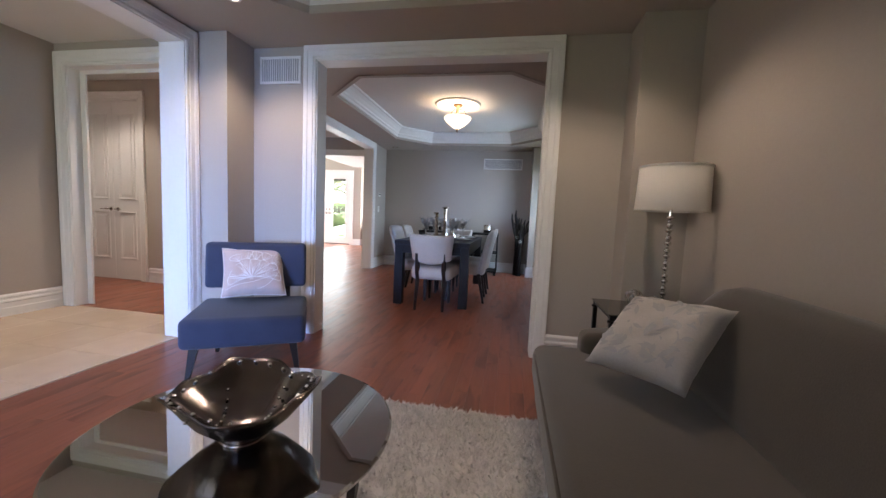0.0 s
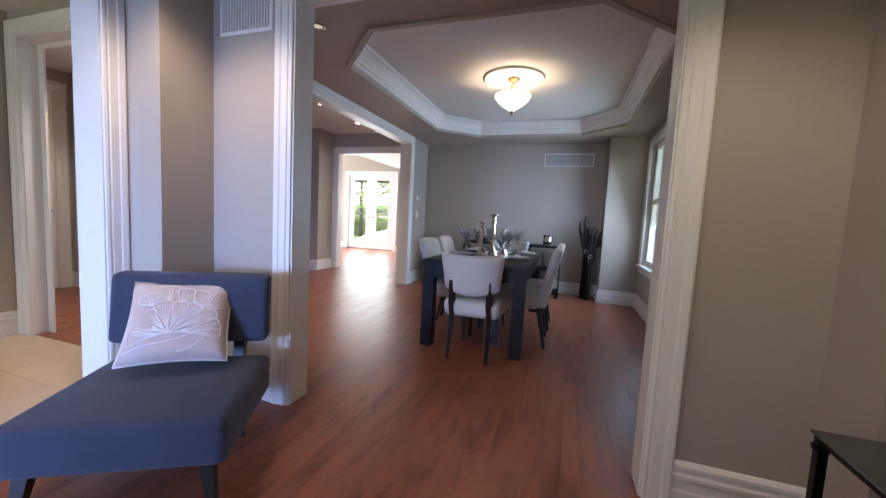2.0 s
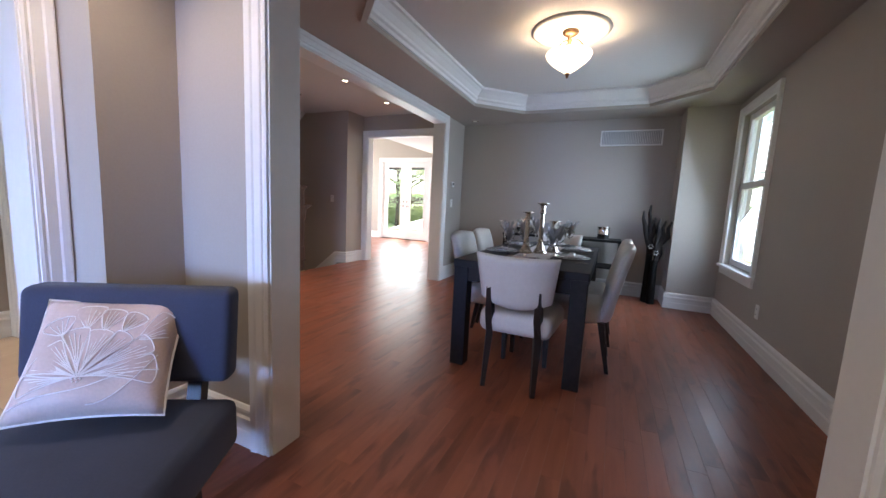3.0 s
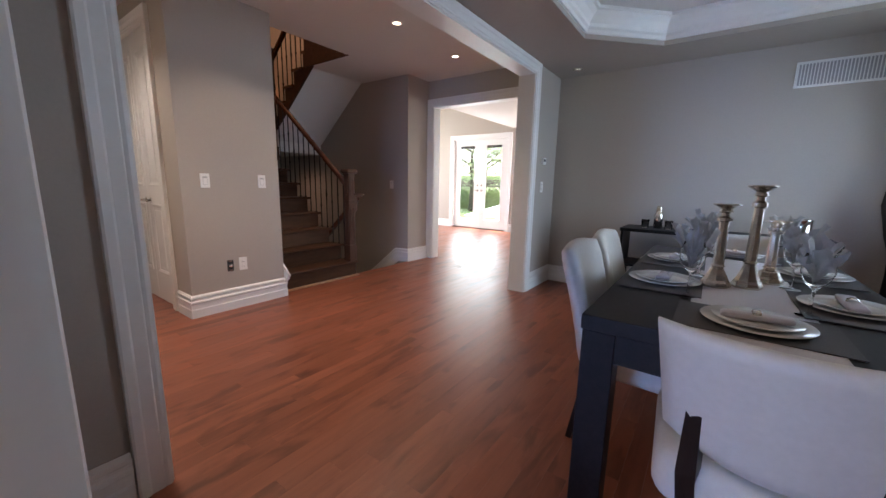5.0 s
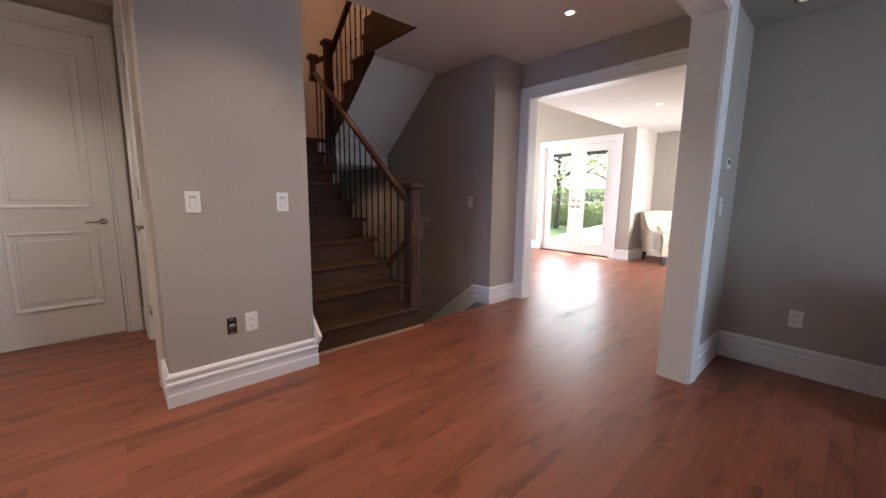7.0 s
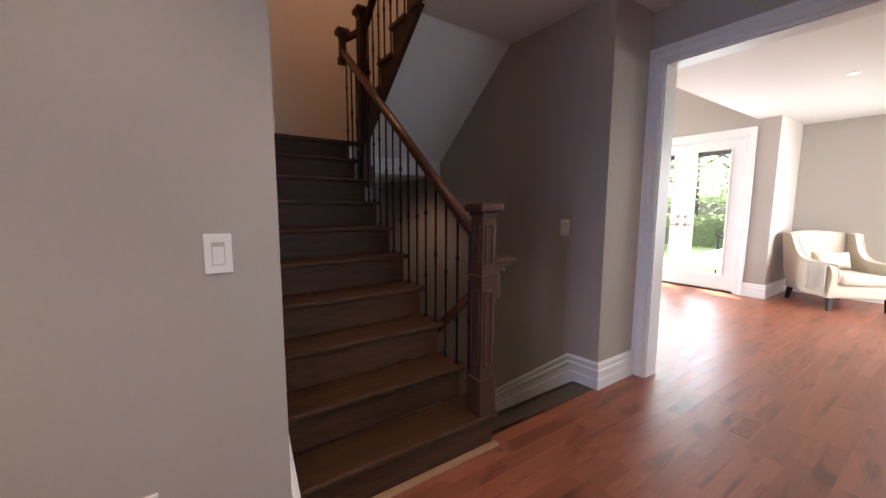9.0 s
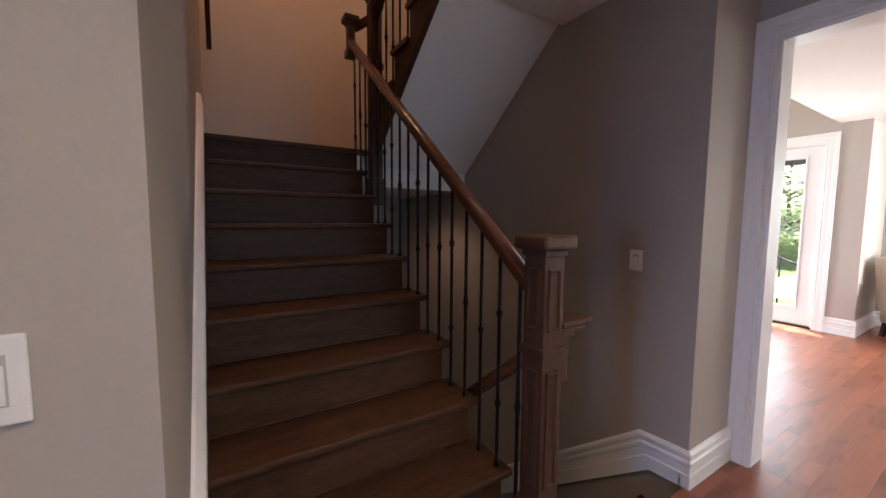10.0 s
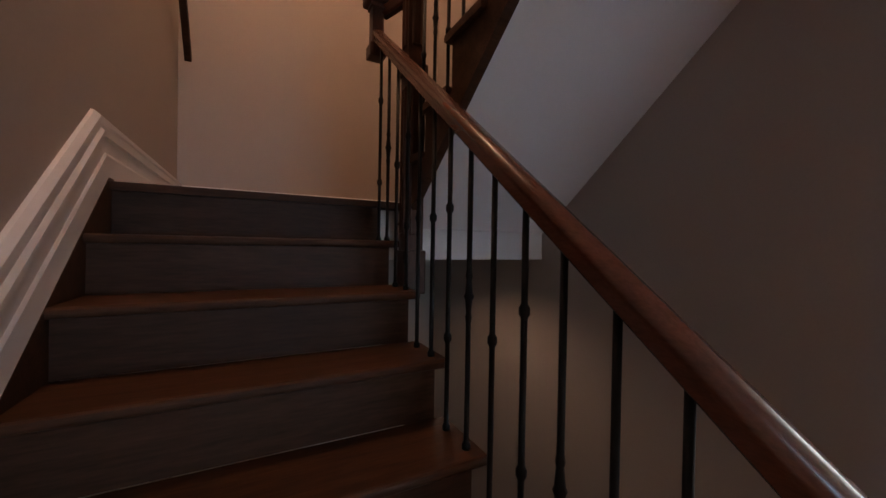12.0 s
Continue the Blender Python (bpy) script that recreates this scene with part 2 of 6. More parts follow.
def casing(along, at, side, a0, a1, top, width=0.112, sill=0.0):
    """White moulded trim round an opening a0 to a1 in the wall face at, which looks to side (+1 or -1)."""
    k = width / 0.112
    if along == "x":
        pts = [(a0, at, sill), (a0, at, top), (a1, at, top), (a1, at, sill)]
        n = (0, side, 0)
    else:
        pts = [(at, a0, sill), (at, a0, top), (at, a1, top), (at, a1, sill)]
        n = (side, 0, 0)
    P = [Vector(p) for p in pts]
    left = Vector(n).cross(P[1] - P[0])
    outward = P[0] - P[3]
    if left.dot(outward) < 0:
        pts = pts[::-1]
    return structure("trim", sweep(bmesh.new(), pts, n, scaled(CASE, k)), WHITE, "white moulded door casing", "trim")


def jamb(along, a0, a1, t0, t1, top, thick=0.018):
    """White lining of an opening."""
    bm = bmesh.new()
    for p, q in ((a0, a0 + thick), (a1 - thick, a1)):
        (box(bm, p, q, t0, t1, 0, top) if along == "x" else box(bm, t0, t1, p, q, 0, top))
    (box(bm, a0 + thick, a1 - thick, t0, t1, top - thick, top) if along == "x" else box(bm, t0, t1, a0 + thick, a1 - thick, top - thick, top))
    return structure("trim", bm, WHITE, "white painted jamb lining an opening", "trim")


# ---- the large structure ----
LOW, HALLZ = 2.36, 2.62
OPEN = 2.245
# living room, dining room
wall("wall_between_living_and_dining", "x", -2.11, 0.89, 2.88, 3.02, 0, 2.66, [(-1.55, 0.28, 0, OPEN + 0.018)])
jamb("x", -1.55, 0.28, 2.876, 3.024, OPEN + 0.018)
casing("x", 2.88, -1, -1.54, 0.27, OPEN + 0.008, 0.105)
casing("x", 3.02, 1, -1.54, 0.27, OPEN + 0.008, 0.105)
wall("wall_pier_living_west", "x", -2.38, -2.11, 2.58, 3.02, 0, 2.66)
wall("wall_pier_living_east", "x", 0.81, 1.30, 2.62, 2.88, 0, 2.66)
wall("wall_living_east", "y", -3.1, 2.62, 1.16, 1.30, 0, 2.9)
wall("wall_living_south", "x", -2.6, 1.30, -3.14, -3.0, 0, 2.9, [(-2.32, -1.18, 0.5, 2.1)])
wall("wall_living_west", "y", -3.0, 2.58, -2.59, -2.38, 0, 2.66, [(-0.9, 2.49, 0, OPEN + 0.018)])
jamb("y", -0.9, 2.49, -2.594, -2.376, OPEN + 0.018)
casing("y", -2.38, 1, -0.89, 2.48, OPEN + 0.008, 0.095)
casing("y", -2.59, -1, -0.89, 2.48, OPEN + 0.008, 0.105)
baseboard([(1.16, -3.0), (1.16, 2.62), (0.81, 2.62), (0.81, 2.88), (0.375, 2.88)])
baseboard([(-1.65, 2.88), (-2.11, 2.88), (-2.11, 2.58), (-2.36, 2.58)])
wall("wall_dining_east", "y", 3.02, 7.5, 0.89, 1.05, 0, 2.9, [(5.86, 6.76, 0.62, 2.20)])
wall("wall_dining_north", "x", -2.68, 1.05, 7.37, 7.52, 0, 2.9)
wall("wall_pier_dining", "x", 0.40, 0.89, 6.95, 7.37, 0, 2.4)
wall("wall_dining_west", "y", 3.02, 7.37, -2.68, -2.52, 0, 2.9, [(3.36, 6.64, 0, 2.262)])
jamb("y", 3.36, 6.64, -2.684, -2.516, 2.262)
casing("y", -2.52, 1, 3.37, 6.63, 2.252, 0.105)
casing("y", -2.68, -1, 3.37, 6.63, 2.252, 0.105)
baseboard([(0.385, 3.02), (0.89, 3.02)][::-1])
baseboard([(0.89, 3.02), (0.89, 6.95), (0.40, 6.95), (0.40, 7.37), (-2.52, 7.37), (-2.52, 6.74)])
baseboard([(-2.52, 3.26), (-2.52, 3.02), (-1.65, 3.02)])


def ring_ceiling(name, outer, inner, z, label):
    """A lowered border of ceiling round a tray; outer a box (x0, x1, y0, y1), inner an eight-cornered outline."""
    bm = bmesh.new()
    x0, x1, y0, y1 = outer
    corners = [(x0, y0), (x1, y0), (x1, y1), (x0, y1)]
    for zz in (z, z + 0.012):
        o = [bm.verts.new((x, y, zz)) for x, y in corners]
        i = [bm.verts.new((x, y, zz)) for x, y in inner]
        for k in range(4):
            a, b = i[2 * k], i[2 * k + 1]
            bm.faces.new((o[k], o[(k + 1) % 4], i[(2 * k + 2) % 8], b))
            bm.faces.new((o[k], b, a))
    return structure(name, bm, PAINT, label, "ceiling")


def octagon(x0, x1, y0, y1, c):
    return [(x0, y0 + c), (x0 + c, y0), (x1 - c, y0), (x1, y0 + c), (x1, y1 - c), (x1 - c, y1), (x0 + c, y1), (x0, y1 - c)]


def tray(name, outer, inner, z, up):
    ring_ceiling(name, outer, inner, z, "lowered greige ceiling border round a tray")
    bm = bmesh.new()
    lo = [bm.verts.new((x, y, z + 0.006)) for x, y in inner]
    hi = [bm.verts.new((x, y, up)) for x, y in inner]
    for k in range(8):
        bm.faces.new((lo[k], lo[(k + 1) % 8], hi[(k + 1) % 8], hi[k]))
    bm.faces.new(hi)
    structure("ceiling", bm, CEIL, "white raised tray ceiling with sides", "ceiling")
    crown = [(0, 0.0), (0.03, 0.0), (0.03, 0.03), (0.045, 0.045), (0.045, 0.07), (0.075, 0.115), (0.105, 0.145), (0.125, 0.15), (0.125, 0.175), (0, 0.175)]
    structure("trim", sweep(bmesh.new(), [(x, y, up - 0.18) for x, y in inner], (0, 0, 1), crown, True), WHITE, "white crown moulding in the tray ceiling", "trim")
    lip = [(0, 0), (-0.03, 0), (-0.03, -0.012), (0.012, -0.012), (0.012, 0.04), (0, 0.04)]
    structure("trim", sweep(bmesh.new(), [(x, y, z) for x, y in inner], (0, 0, 1), lip, True), PAINT, "narrow edge bead of the tray ceiling", "trim")


tray("ceiling_dining", (-2.52, 0.89, 3.02, 7.37), octagon(-1.97, 0.52, 3.52, 6.80, 0.52), LOW, 2.565)
tray("ceiling_living", (-2.38, 1.16, -3.0, 2.88), octagon(-1.86, 0.66, -2.3, 2.42, 0.52), LOW, 2.62)
# foyer
wall("wall_foyer_west", "y", -1.5, 2.92, -4.40, -4.26, 0, 2.66)
wall("wall_foyer_south", "x", -4.40, -2.59, -1.64, -1.5, 0, 2.66, [(-4.0, -2.7, 0.5, 2.2)])
wall("wall_foyer_north", "x", -4.26, -2.38, 2.92, 3.02, 0, 2.66, [(-4.13, -2.74, 0, OPEN + 0.06)])
jamb("x", -4.13, -2.74, 2.916, 3.024, OPEN + 0.06)
casing("x", 2.92, -1, -4.12, -2.75, OPEN + 0.05, 0.125)
casing("x", 3.02, 1, -4.05, -2.75, OPEN + 0.008, 0.105)
baseboard([(-2.64, 2.92), (-2.59, 2.92)][::-1])
baseboard([(-4.246, 2.92), (-4.26, 2.92), (-4.26, -1.5), (-2.59, -1.5)])
structure("ceiling_foyer", bx(-4.26, -2.59, -1.5, 2.92, 2.50, 2.53), CEIL, "flat white foyer ceiling", "ceiling")
# hall
wall("wall_hall_west", "y", 2.88, 4.26, -6.11, -5.97, 0, 2.9, [(3.23, 3.99, 0, 2.38)])
wall("wall_closet", "x", -5.97, -4.47, 4.12, 4.26, 0, 2.62, [(-5.64, -4.74, 0, 2.38)])
wall("wall_stub", "y", 4.12, 4.938, -4.47, -4.35, 0, 2.62)
wall("wall_stairs_south", "x", -8.0, -4.47, 4.82, 4.938, 0, 5.4)
wall("wall_stairs_south_upper", "x", -4.47, -4.35, 4.82, 4.938, 2.62, 5.4)
wall("wall_hall_south", "x", -6.11, -4.40, 2.88, 3.02, 0, 2.9)
wall("wall_hall_north", "x", -4.64, -2.52, 7.46, 7.60, 0, 2.9, [(-4.43, -2.86, 0, OPEN + 0.018)])
jamb("x", -4.43, -2.86, 7.456, 7.604, OPEN + 0.018)
casing("x", 7.46, -1, -4.42, -2.87, OPEN + 0.008)
casing("x", 7.60, 1, -4.42, -2.87, OPEN + 0.008)
wall("wall_hall_return", "y", 7.00, 7.46, -4.64, -4.52, 0, 2.62)
wall("wall_stairs_north", "x", -8.0, -4.64, 7.00, 7.12, -2.6, 5.4)
wall("wall_stairs_north_upper", "x", -4.64, -4.35, 7.00, 7.12, 2.62, 5.4)
wall("wall_stairs_west", "y", 4.88, 7.12, -8.12, -8.0, -2.6, 5.4)
wall("wall_stairwell_upper_east", "y", 4.88, 7.12, -4.35, -4.23, 2.74, 5.4)
structure("ceiling_stairwell", bx(-8.12, -4.23, 4.88, 7.12, 5.4, 5.5), CEIL, "high white stairwell ceiling", "ceiling")
bm = bmesh.new()
box(bm, -5.97, -2.68, 3.02, 4.955, HALLZ, HALLZ + 0.12)
box(bm, -4.62, -2.68, 4.955, 7.46, HALLZ, HALLZ + 0.12)
box(bm, -5.42, -4.62, 6.06, 7.46, HALLZ, HALLZ + 0.12)
structure("ceiling_hall", bm, CEIL, "flat white hall ceiling open over the stairs", "ceiling")
baseboard([(-4.62, 4.12), (-4.35, 4.12), (-4.35, 4.938), (-4.46, 4.938)][::-1])
baseboard([(-4.55, 7.00), (-4.52, 7.00), (-4.52, 7.46), (-4.535, 7.46)][::-1])
baseboard([(-5.97, 4.09), (-5.97, 4.12), (-5.76, 4.12)][::-1])
baseboard([(-2.68, 6.75), (-2.68, 7.46), (-2.75, 7.46)][::-1])
# plain outer shell that closes the house
wall("wall_outer_west", "y", 2.88, 7.6, -9.0, -8.86, -2.7, 3.7)
wall("wall_outer_south", "x", -9.0, -6.11, 2.88, 3.02, -0.3, 3.7)
wall("wall_basement_east", "y", 4.84, 7.12, -4.495, -4.42, -2.7, -0.065)
wall("wall_basement_corner", "x", -4.64, -4.42, 7.0, 7.118, -2.7, -0.002)
wall("wall_basement_south", "x", -8.12, -4.42, 4.80, 4.838, -2.7, 0)
structure("ceiling_roof", slab_wall(bmesh.new(), "x", -9.0, 1.30, -3.2, 4.83, 3.71, 3.8), CEIL, "plain roof slab over the front rooms", "ceiling")
structure("ceiling_roof_north", bx(-4.22, 1.30, 4.83, 12.5, 3.71, 3.8), CEIL, "plain roof slab over the back rooms", "ceiling")
structure("ceiling_roof_west", bx(-9.0, -8.12, 4.83, 7.6, 3.71, 3.8), CEIL, "plain roof slab over the west side", "ceiling")
structure("floor_west_room", bx(-8.86, -6.11, 2.9, 4.8, -0.06, -0.02), SUBFLOOR, "dark floor of an unseen room", "floor")
# family room
wall("wall_family_north", "x", -9.0, -4.90, 11.30, 11.46, 0, 3.7, [(-6.69, -5.09, 0, 2.30)])
wall("wall_family_bump", "y", 11.30, 12.30, -4.90, -4.74, 0, 2.6)
wall("wall_family_alcove", "x", -4.90, 0.6, 12.30, 12.46, 0, 2.7, [(-3.35, -1.3, 0.45, 2.25)])
# the east opening is added, out of view, for a fill lamp
wall("wall_family_east", "y", 7.60, 12.46, 0.6, 0.74, 0, 2.7, [(9.2, 11.0, 0.6, 2.3)])
wall("wall_family_west", "y", 7.12, 11.46, -9.0, -8.86, 0, 3.7, [(8.7, 10.5, 0.6, 2.5)])
wall("wall_family_south", "x", -9.0, -4.64, 7.48, 7.60, 0, 3.7)
wall("wall_family_south_east", "x", -2.52, 0.74, 7.52, 7.60, 0, 3.7)
wall("wall_family_drop", "y", 7.60, 11.30, -5.0, -4.9, 2.51, 3.7)
structure("ceiling_family", bx(-5.0, 0.6, 7.60, 12.30, 2.50, 2.53), CEIL, "flat white family room ceiling", "ceiling")
structure("ceiling_family_high", bx(-9.0, -5.0, 7.60, 11.30, 3.6, 3.7), CEIL, "raised white family room ceiling", "ceiling")
baseboard([(0.6, 12.30), (-4.74, 12.30), (-4.74, 11.30), (-4.99, 11.30)])
baseboard([(-6.80, 11.30), (-8.86, 11.30), (-8.86, 7.6)])
casing("x", 11.30, -1, -6.68, -5.10, 2.29)
# ---- living room ----
VELVET = mat("olive_brown_velvet", (0.060, 0.046, 0.035), 0.75, vary=0.22, grain=220, bump=0.15, sheen=0.35, broad=3.5)
SLATE = mat("slate_blue_grey_upholstery", (0.047, 0.055, 0.092), 0.9, vary=0.22, grain=300, bump=0.25, spec=0.2, broad=4, sheen=0.15)
ESPRESSO = mat("espresso_wood", (0.016, 0.012, 0.011), 0.35, vary=0.3, grain=40, stretch=(6, 6, 1))
SATIN = mat("pale_pink_grey_satin", (0.62, 0.49, 0.45), 0.42, vary=0.10, grain=120, bump=0.2, sheen=0.3, broad=6)
SATIN_LINE = mat("silver_stitching", (0.82, 0.78, 0.77), 0.32, vary=0.05)
SILVERC = mat("silver_jacquard", (0.43, 0.40, 0.385), 0.5, vary=0.10, grain=120, bump=0.15, sheen=0.3, broad=7)
SILVERL = mat("shiny_leaf_jacquard", (0.33, 0.325, 0.335), 0.4, vary=0.06, grain=60)
CHROME = mat("polished_chrome", (0.72, 0.70, 0.68), 0.08, metal=1.0, vary=0.04, grain=20)
PEWTER = mat("burnished_pewter", (0.20, 0.175, 0.17), 0.2, metal=1.0, vary=0.25, grain=14, broad=5)
MIRROR = mat("smoked_mirror_glass", (0.50, 0.49, 0.47), 0.02, metal=1.0, vary=0.01)
LINEN = mat("white_linen_shade", (0.86, 0.83, 0.79), 0.85, vary=0.05, grain=350, bump=0.2)
tr = LINEN.node_tree
thin = tr.nodes.new("ShaderNodeBsdfTranslucent")
thin.inputs["Color"].default_value = (0.8, 0.77, 0.72, 1)
blend = tr.nodes.new("ShaderNodeMixShader")
blend.inputs[0].default_value = 0.35
tr.links.new(tr.nodes["Principled BSDF"].outputs[0], blend.inputs[1])
tr.links.new(thin.outputs[0], blend.inputs[2])
tr.links.new(blend.outputs[0], tr.nodes["Material Output"].inputs[0])
RUGW = mat("ivory_shag_wool", (0.80, 0.77, 0.76), 0.95, vary=0.12, grain=70, island=True, random=0.13, broad=9)
BLACKM = mat("black_metal", (0.02, 0.018, 0.017), 0.35, metal=0.7, vary=0.2, grain=30)
TGLASS = mat("smoked_table_glass", (0.16, 0.17, 0.165), 0.03, metal=0.75, vary=0.02)


def soft_box(bm, x0, x1, y0, y1, z0, z1, r=0.04, seg=4, puff=0.0, cuts=0):
    tmp = bmesh.new()
    box(tmp, x0, x1, y0, y1, z0, z1)
    if cuts:
        bmesh.ops.subdivide_edges(tmp, edges=tmp.edges[:], cuts=cuts, use_grid_fill=True)
    cx, cy, cz = (x0 + x1) / 2, (y0 + y1) / 2, (z0 + z1) / 2
    for v in tmp.verts:
        u, w = (v.co.x - cx) / (x1 - x0) * 2, (v.co.y - cy) / (y1 - y0) * 2
        s = (v.co.z - cz) / (z1 - z0) * 2
        v.co.z += puff * (1 - u * u) * (1 - w * w) * (1 if s > 0.9 else 0)
    if r and not cuts:
        bmesh.ops.bevel(tmp, geom=tmp.edges[:], offset=r, segments=seg, affect="EDGES", profile=0.5)
    me = bpy.data.meshes.new("tmp")
    tmp.to_mesh(me)
    tmp.free()
    bm.from_mesh(me)
    bpy.data.meshes.remove(me)
    return bm


def sb(*a, **k):
    return soft_box(bmesh.new(), *a, **k)


def pillow(bm, w, h, thick, n=18, pinch=0.07):
    """A stuffed square cushion in the plane x, z about its middle."""
    grid = {}
    for s in (-1, 1):
        for i in range(n + 1):
            for j in range(n + 1):
                u, v = 2 * i / n - 1, 2 * j / n - 1
                if s > 0 and (i in (0, n) or j in (0, n)):
                    grid[s, i, j] = grid[-1, i, j]
                    continue
                prof = max(0.0, (1 - u ** 4) * (1 - v ** 4)) ** 0.55
                x = u * w / 2 * (1 - pinch * (1 - v * v))
                z = v * h / 2 * (1 - pinch * (1 - u * u))
                wr = 0.012 * noise.noise((u * 2.2, v * 2.2, s * 3.0)) * prof
                grid[s, i, j] = bm.verts.new((x, s * (thick / 2 * prof) + wr, z))
    for s in (-1, 1):
        for i in range(n):
            for j in range(n):
                q = [grid[s, i, j], grid[s, i + 1, j], grid[s, i + 1, j + 1], grid[s, i, j + 1]]
                bm.faces.new(q if s < 0 else q[::-1])
    return bm


def pillow_y(w, h, thick, x, z, pinch=0.07):
    u, v = max(-1, min(1, 2 * x / w)), max(-1, min(1, 2 * z / h))
    return -(thick / 2) * max(0.0, (1 - u ** 4) * (1 - v ** 4)) ** 0.55


def tapered_leg(bm, top, foot, r0, r1, seg=4, turn=45):
    P, Q = Vector(top), Vector(foot)
    a, b = [], []
    for i in range(seg):
        c = radians(turn + 360 / seg * i)
        d = Vector((math.cos(c), math.sin(c), 0))
        a.append(bm.verts.new(P + d * r0))
        b.append(bm.verts.new(Q + d * r1))
    for i in range(seg):
        bm.faces.new((a[i], a[(i + 1) % seg], b[(i + 1) % seg], b[i]))
    bm.faces.new(a[::-1])
    bm.faces.new(b)
    return bm


# slipper chair, faces its own -y
ch = thing("slipper_chair", "armless slate blue-grey upholstered slipper chair by the opening", "chair", pose(-1.665, 2.29, 0, 0, 0, 30))
seat = part("seat", sb(-0.35, 0.35, -0.35, 0.27, 0.19, 0.375, r=0.035), SLATE, ch, smooth=True)
bm = sb(-0.34, 0.34, 0.24, 0.34, 0.455, 0.785, r=0.03)
for v in bm.verts:
    v.co.y += -0.05 * (v.co.x / 0.34) ** 2 + 0.12 * (v.co.z - 0.45)
part("backrest", bm, SLATE, ch, "gently curved upholstered backrest", True)
for x in (-0.2, 0.2):
    part("back_post", tapered_leg(bmesh.new(), (x, 0.30, 0.50), (x, 0.23, 0.20), 0.035, 0.035), ESPRESSO, ch)
for x in (-1, 1):
    for y in (-1, 1):
        part("leg", tapered_leg(bmesh.new(), (x * (0.275 if y < 0 else 0.23), -0.06 + y * (0.24 if y < 0 else 0.2), 0.195), (x * (0.305 if y < 0 else 0.25), -0.06 + y * (0.27 if y < 0 else 0.22), 0.0), 0.033, 0.017), ESPRESSO, ch, "dark tapered leg")
m = pose(-1.747, 2.412, 0.582, -37.4, 1.4, 41.5)
pl = thing("throw_pillow", "square pale pink-grey satin pillow with stitched flower", "pillow", m)
cover = part("cover", pillow(bmesh.new(), 0.41, 0.395, 0.13), SATIN, pl, smooth=True)
bm = bmesh.new()
PW, PH, PT = 0.41, 0.395, 0.13


def stitch(pts, r=0.0023):
    """A sewn line through points of the pillow's face, both from -1 to 1."""
    run = []
    for u, v in pts + [(9, 9)]:
        if max(abs(u), abs(v)) < 0.93:
            prof = ((1 - u ** 4) * (1 - v ** 4)) ** 0.55
            run.append((u * PW / 2 * (1 - 0.07 * (1 - v * v)), -PT / 2 * prof - 0.0015, v * PH / 2 * (1 - 0.07 * (1 - u * u))))
        else:
            if len(run) > 2:
                tube(bm, run, r, 4)
            run = []


def polar(a, d):
    return (-0.12 + d * math.cos(radians(a)), -0.42 + d * math.sin(radians(a)))


for a0, a1, d0, d1 in ((-8, 22, 0, 1.0), (22, 44, 0, 1.02), (44, 66, 0, 0.86), (66, 92, 0, 0.80), (92, 120, 0, 0.84), (120, 146, 0, 0.74), (146, 172, 0, 0.72), (172, 200, 0, 0.75),
                       (30, 52, 0.9, 1.45), (52, 70, 0.86, 1.22), (70, 88, 0.78, 1.2), (86, 106, 0.82, 1.26), (106, 132, 0.8, 1.12), (30, 40, 1.4, 1.7)):
    mid, half = (a0 + a1) / 2, (a1 - a0) / 2
    outline = [polar(mid - half * (f ** 0.6) * 0.97, d0 + (d1 * 0.9 - d0) * f) for f in [i / 10 for i in range(11)]]
    outline += [polar(mid + half * 0.97 * math.sin(radians(k)), d1 * (0.9 + 0.1 * math.cos(radians(k)) ** 0.4)) for k in range(-75, 76, 15)]
    outline += [polar(mid + half * (f ** 0.6) * 0.97, d0 + (d1 * 0.9 - d0) * f) for f in [1 - i / 10 for i in range(11)]]
    stitch(outline)
    for g in (-0.6, -0.25, 0.12, 0.5):
        end = 0.62 + 0.3 * abs(math.sin(7 * g + a0))
        stitch([polar(mid + half * g * (f ** 0.6), d0 + (d1 - d0) * end * f) for f in [i / 8 for i in range(9)]], 0.0016)
stitch([(-0.9 + 0.18 * i, -0.80 + 0.05 * i + 0.03 * math.sin(i)) for i in range(11)])
stitch([(0.05 + 0.1 * i, -0.85 + 0.012 * i * i) for i in range(10)])
for k in range(7):
    c = polar(60 * k, 0.05 if k else 0)
    bmesh.ops.create_icosphere(bm, subdivisions=1, radius=0.004, matrix=pose(c[0] * PW / 2, -PT / 2 * 0.98 - 0.001, c[1] * PH / 2))
part("stitching", bm, SATIN_LINE, pl, "raised silver flower stitching")
bm = tube(bmesh.new(), [(0.204 * u * (1 - 0.07 * (1 - v * v)), 0, 0.197 * v * (1 - 0.07 * (1 - u * u))) for u, v in
                        [(-1 + i / 5, -1) for i in range(11)] + [(1, -1 + i / 5) for i in range(1, 11)] + [(1 - i / 5, 1) for i in range(1, 11)] + [(-1, 1 - i / 5) for i in range(1, 11)]], 0.004, 6)
part("piping", bm, SATIN_LINE, pl)

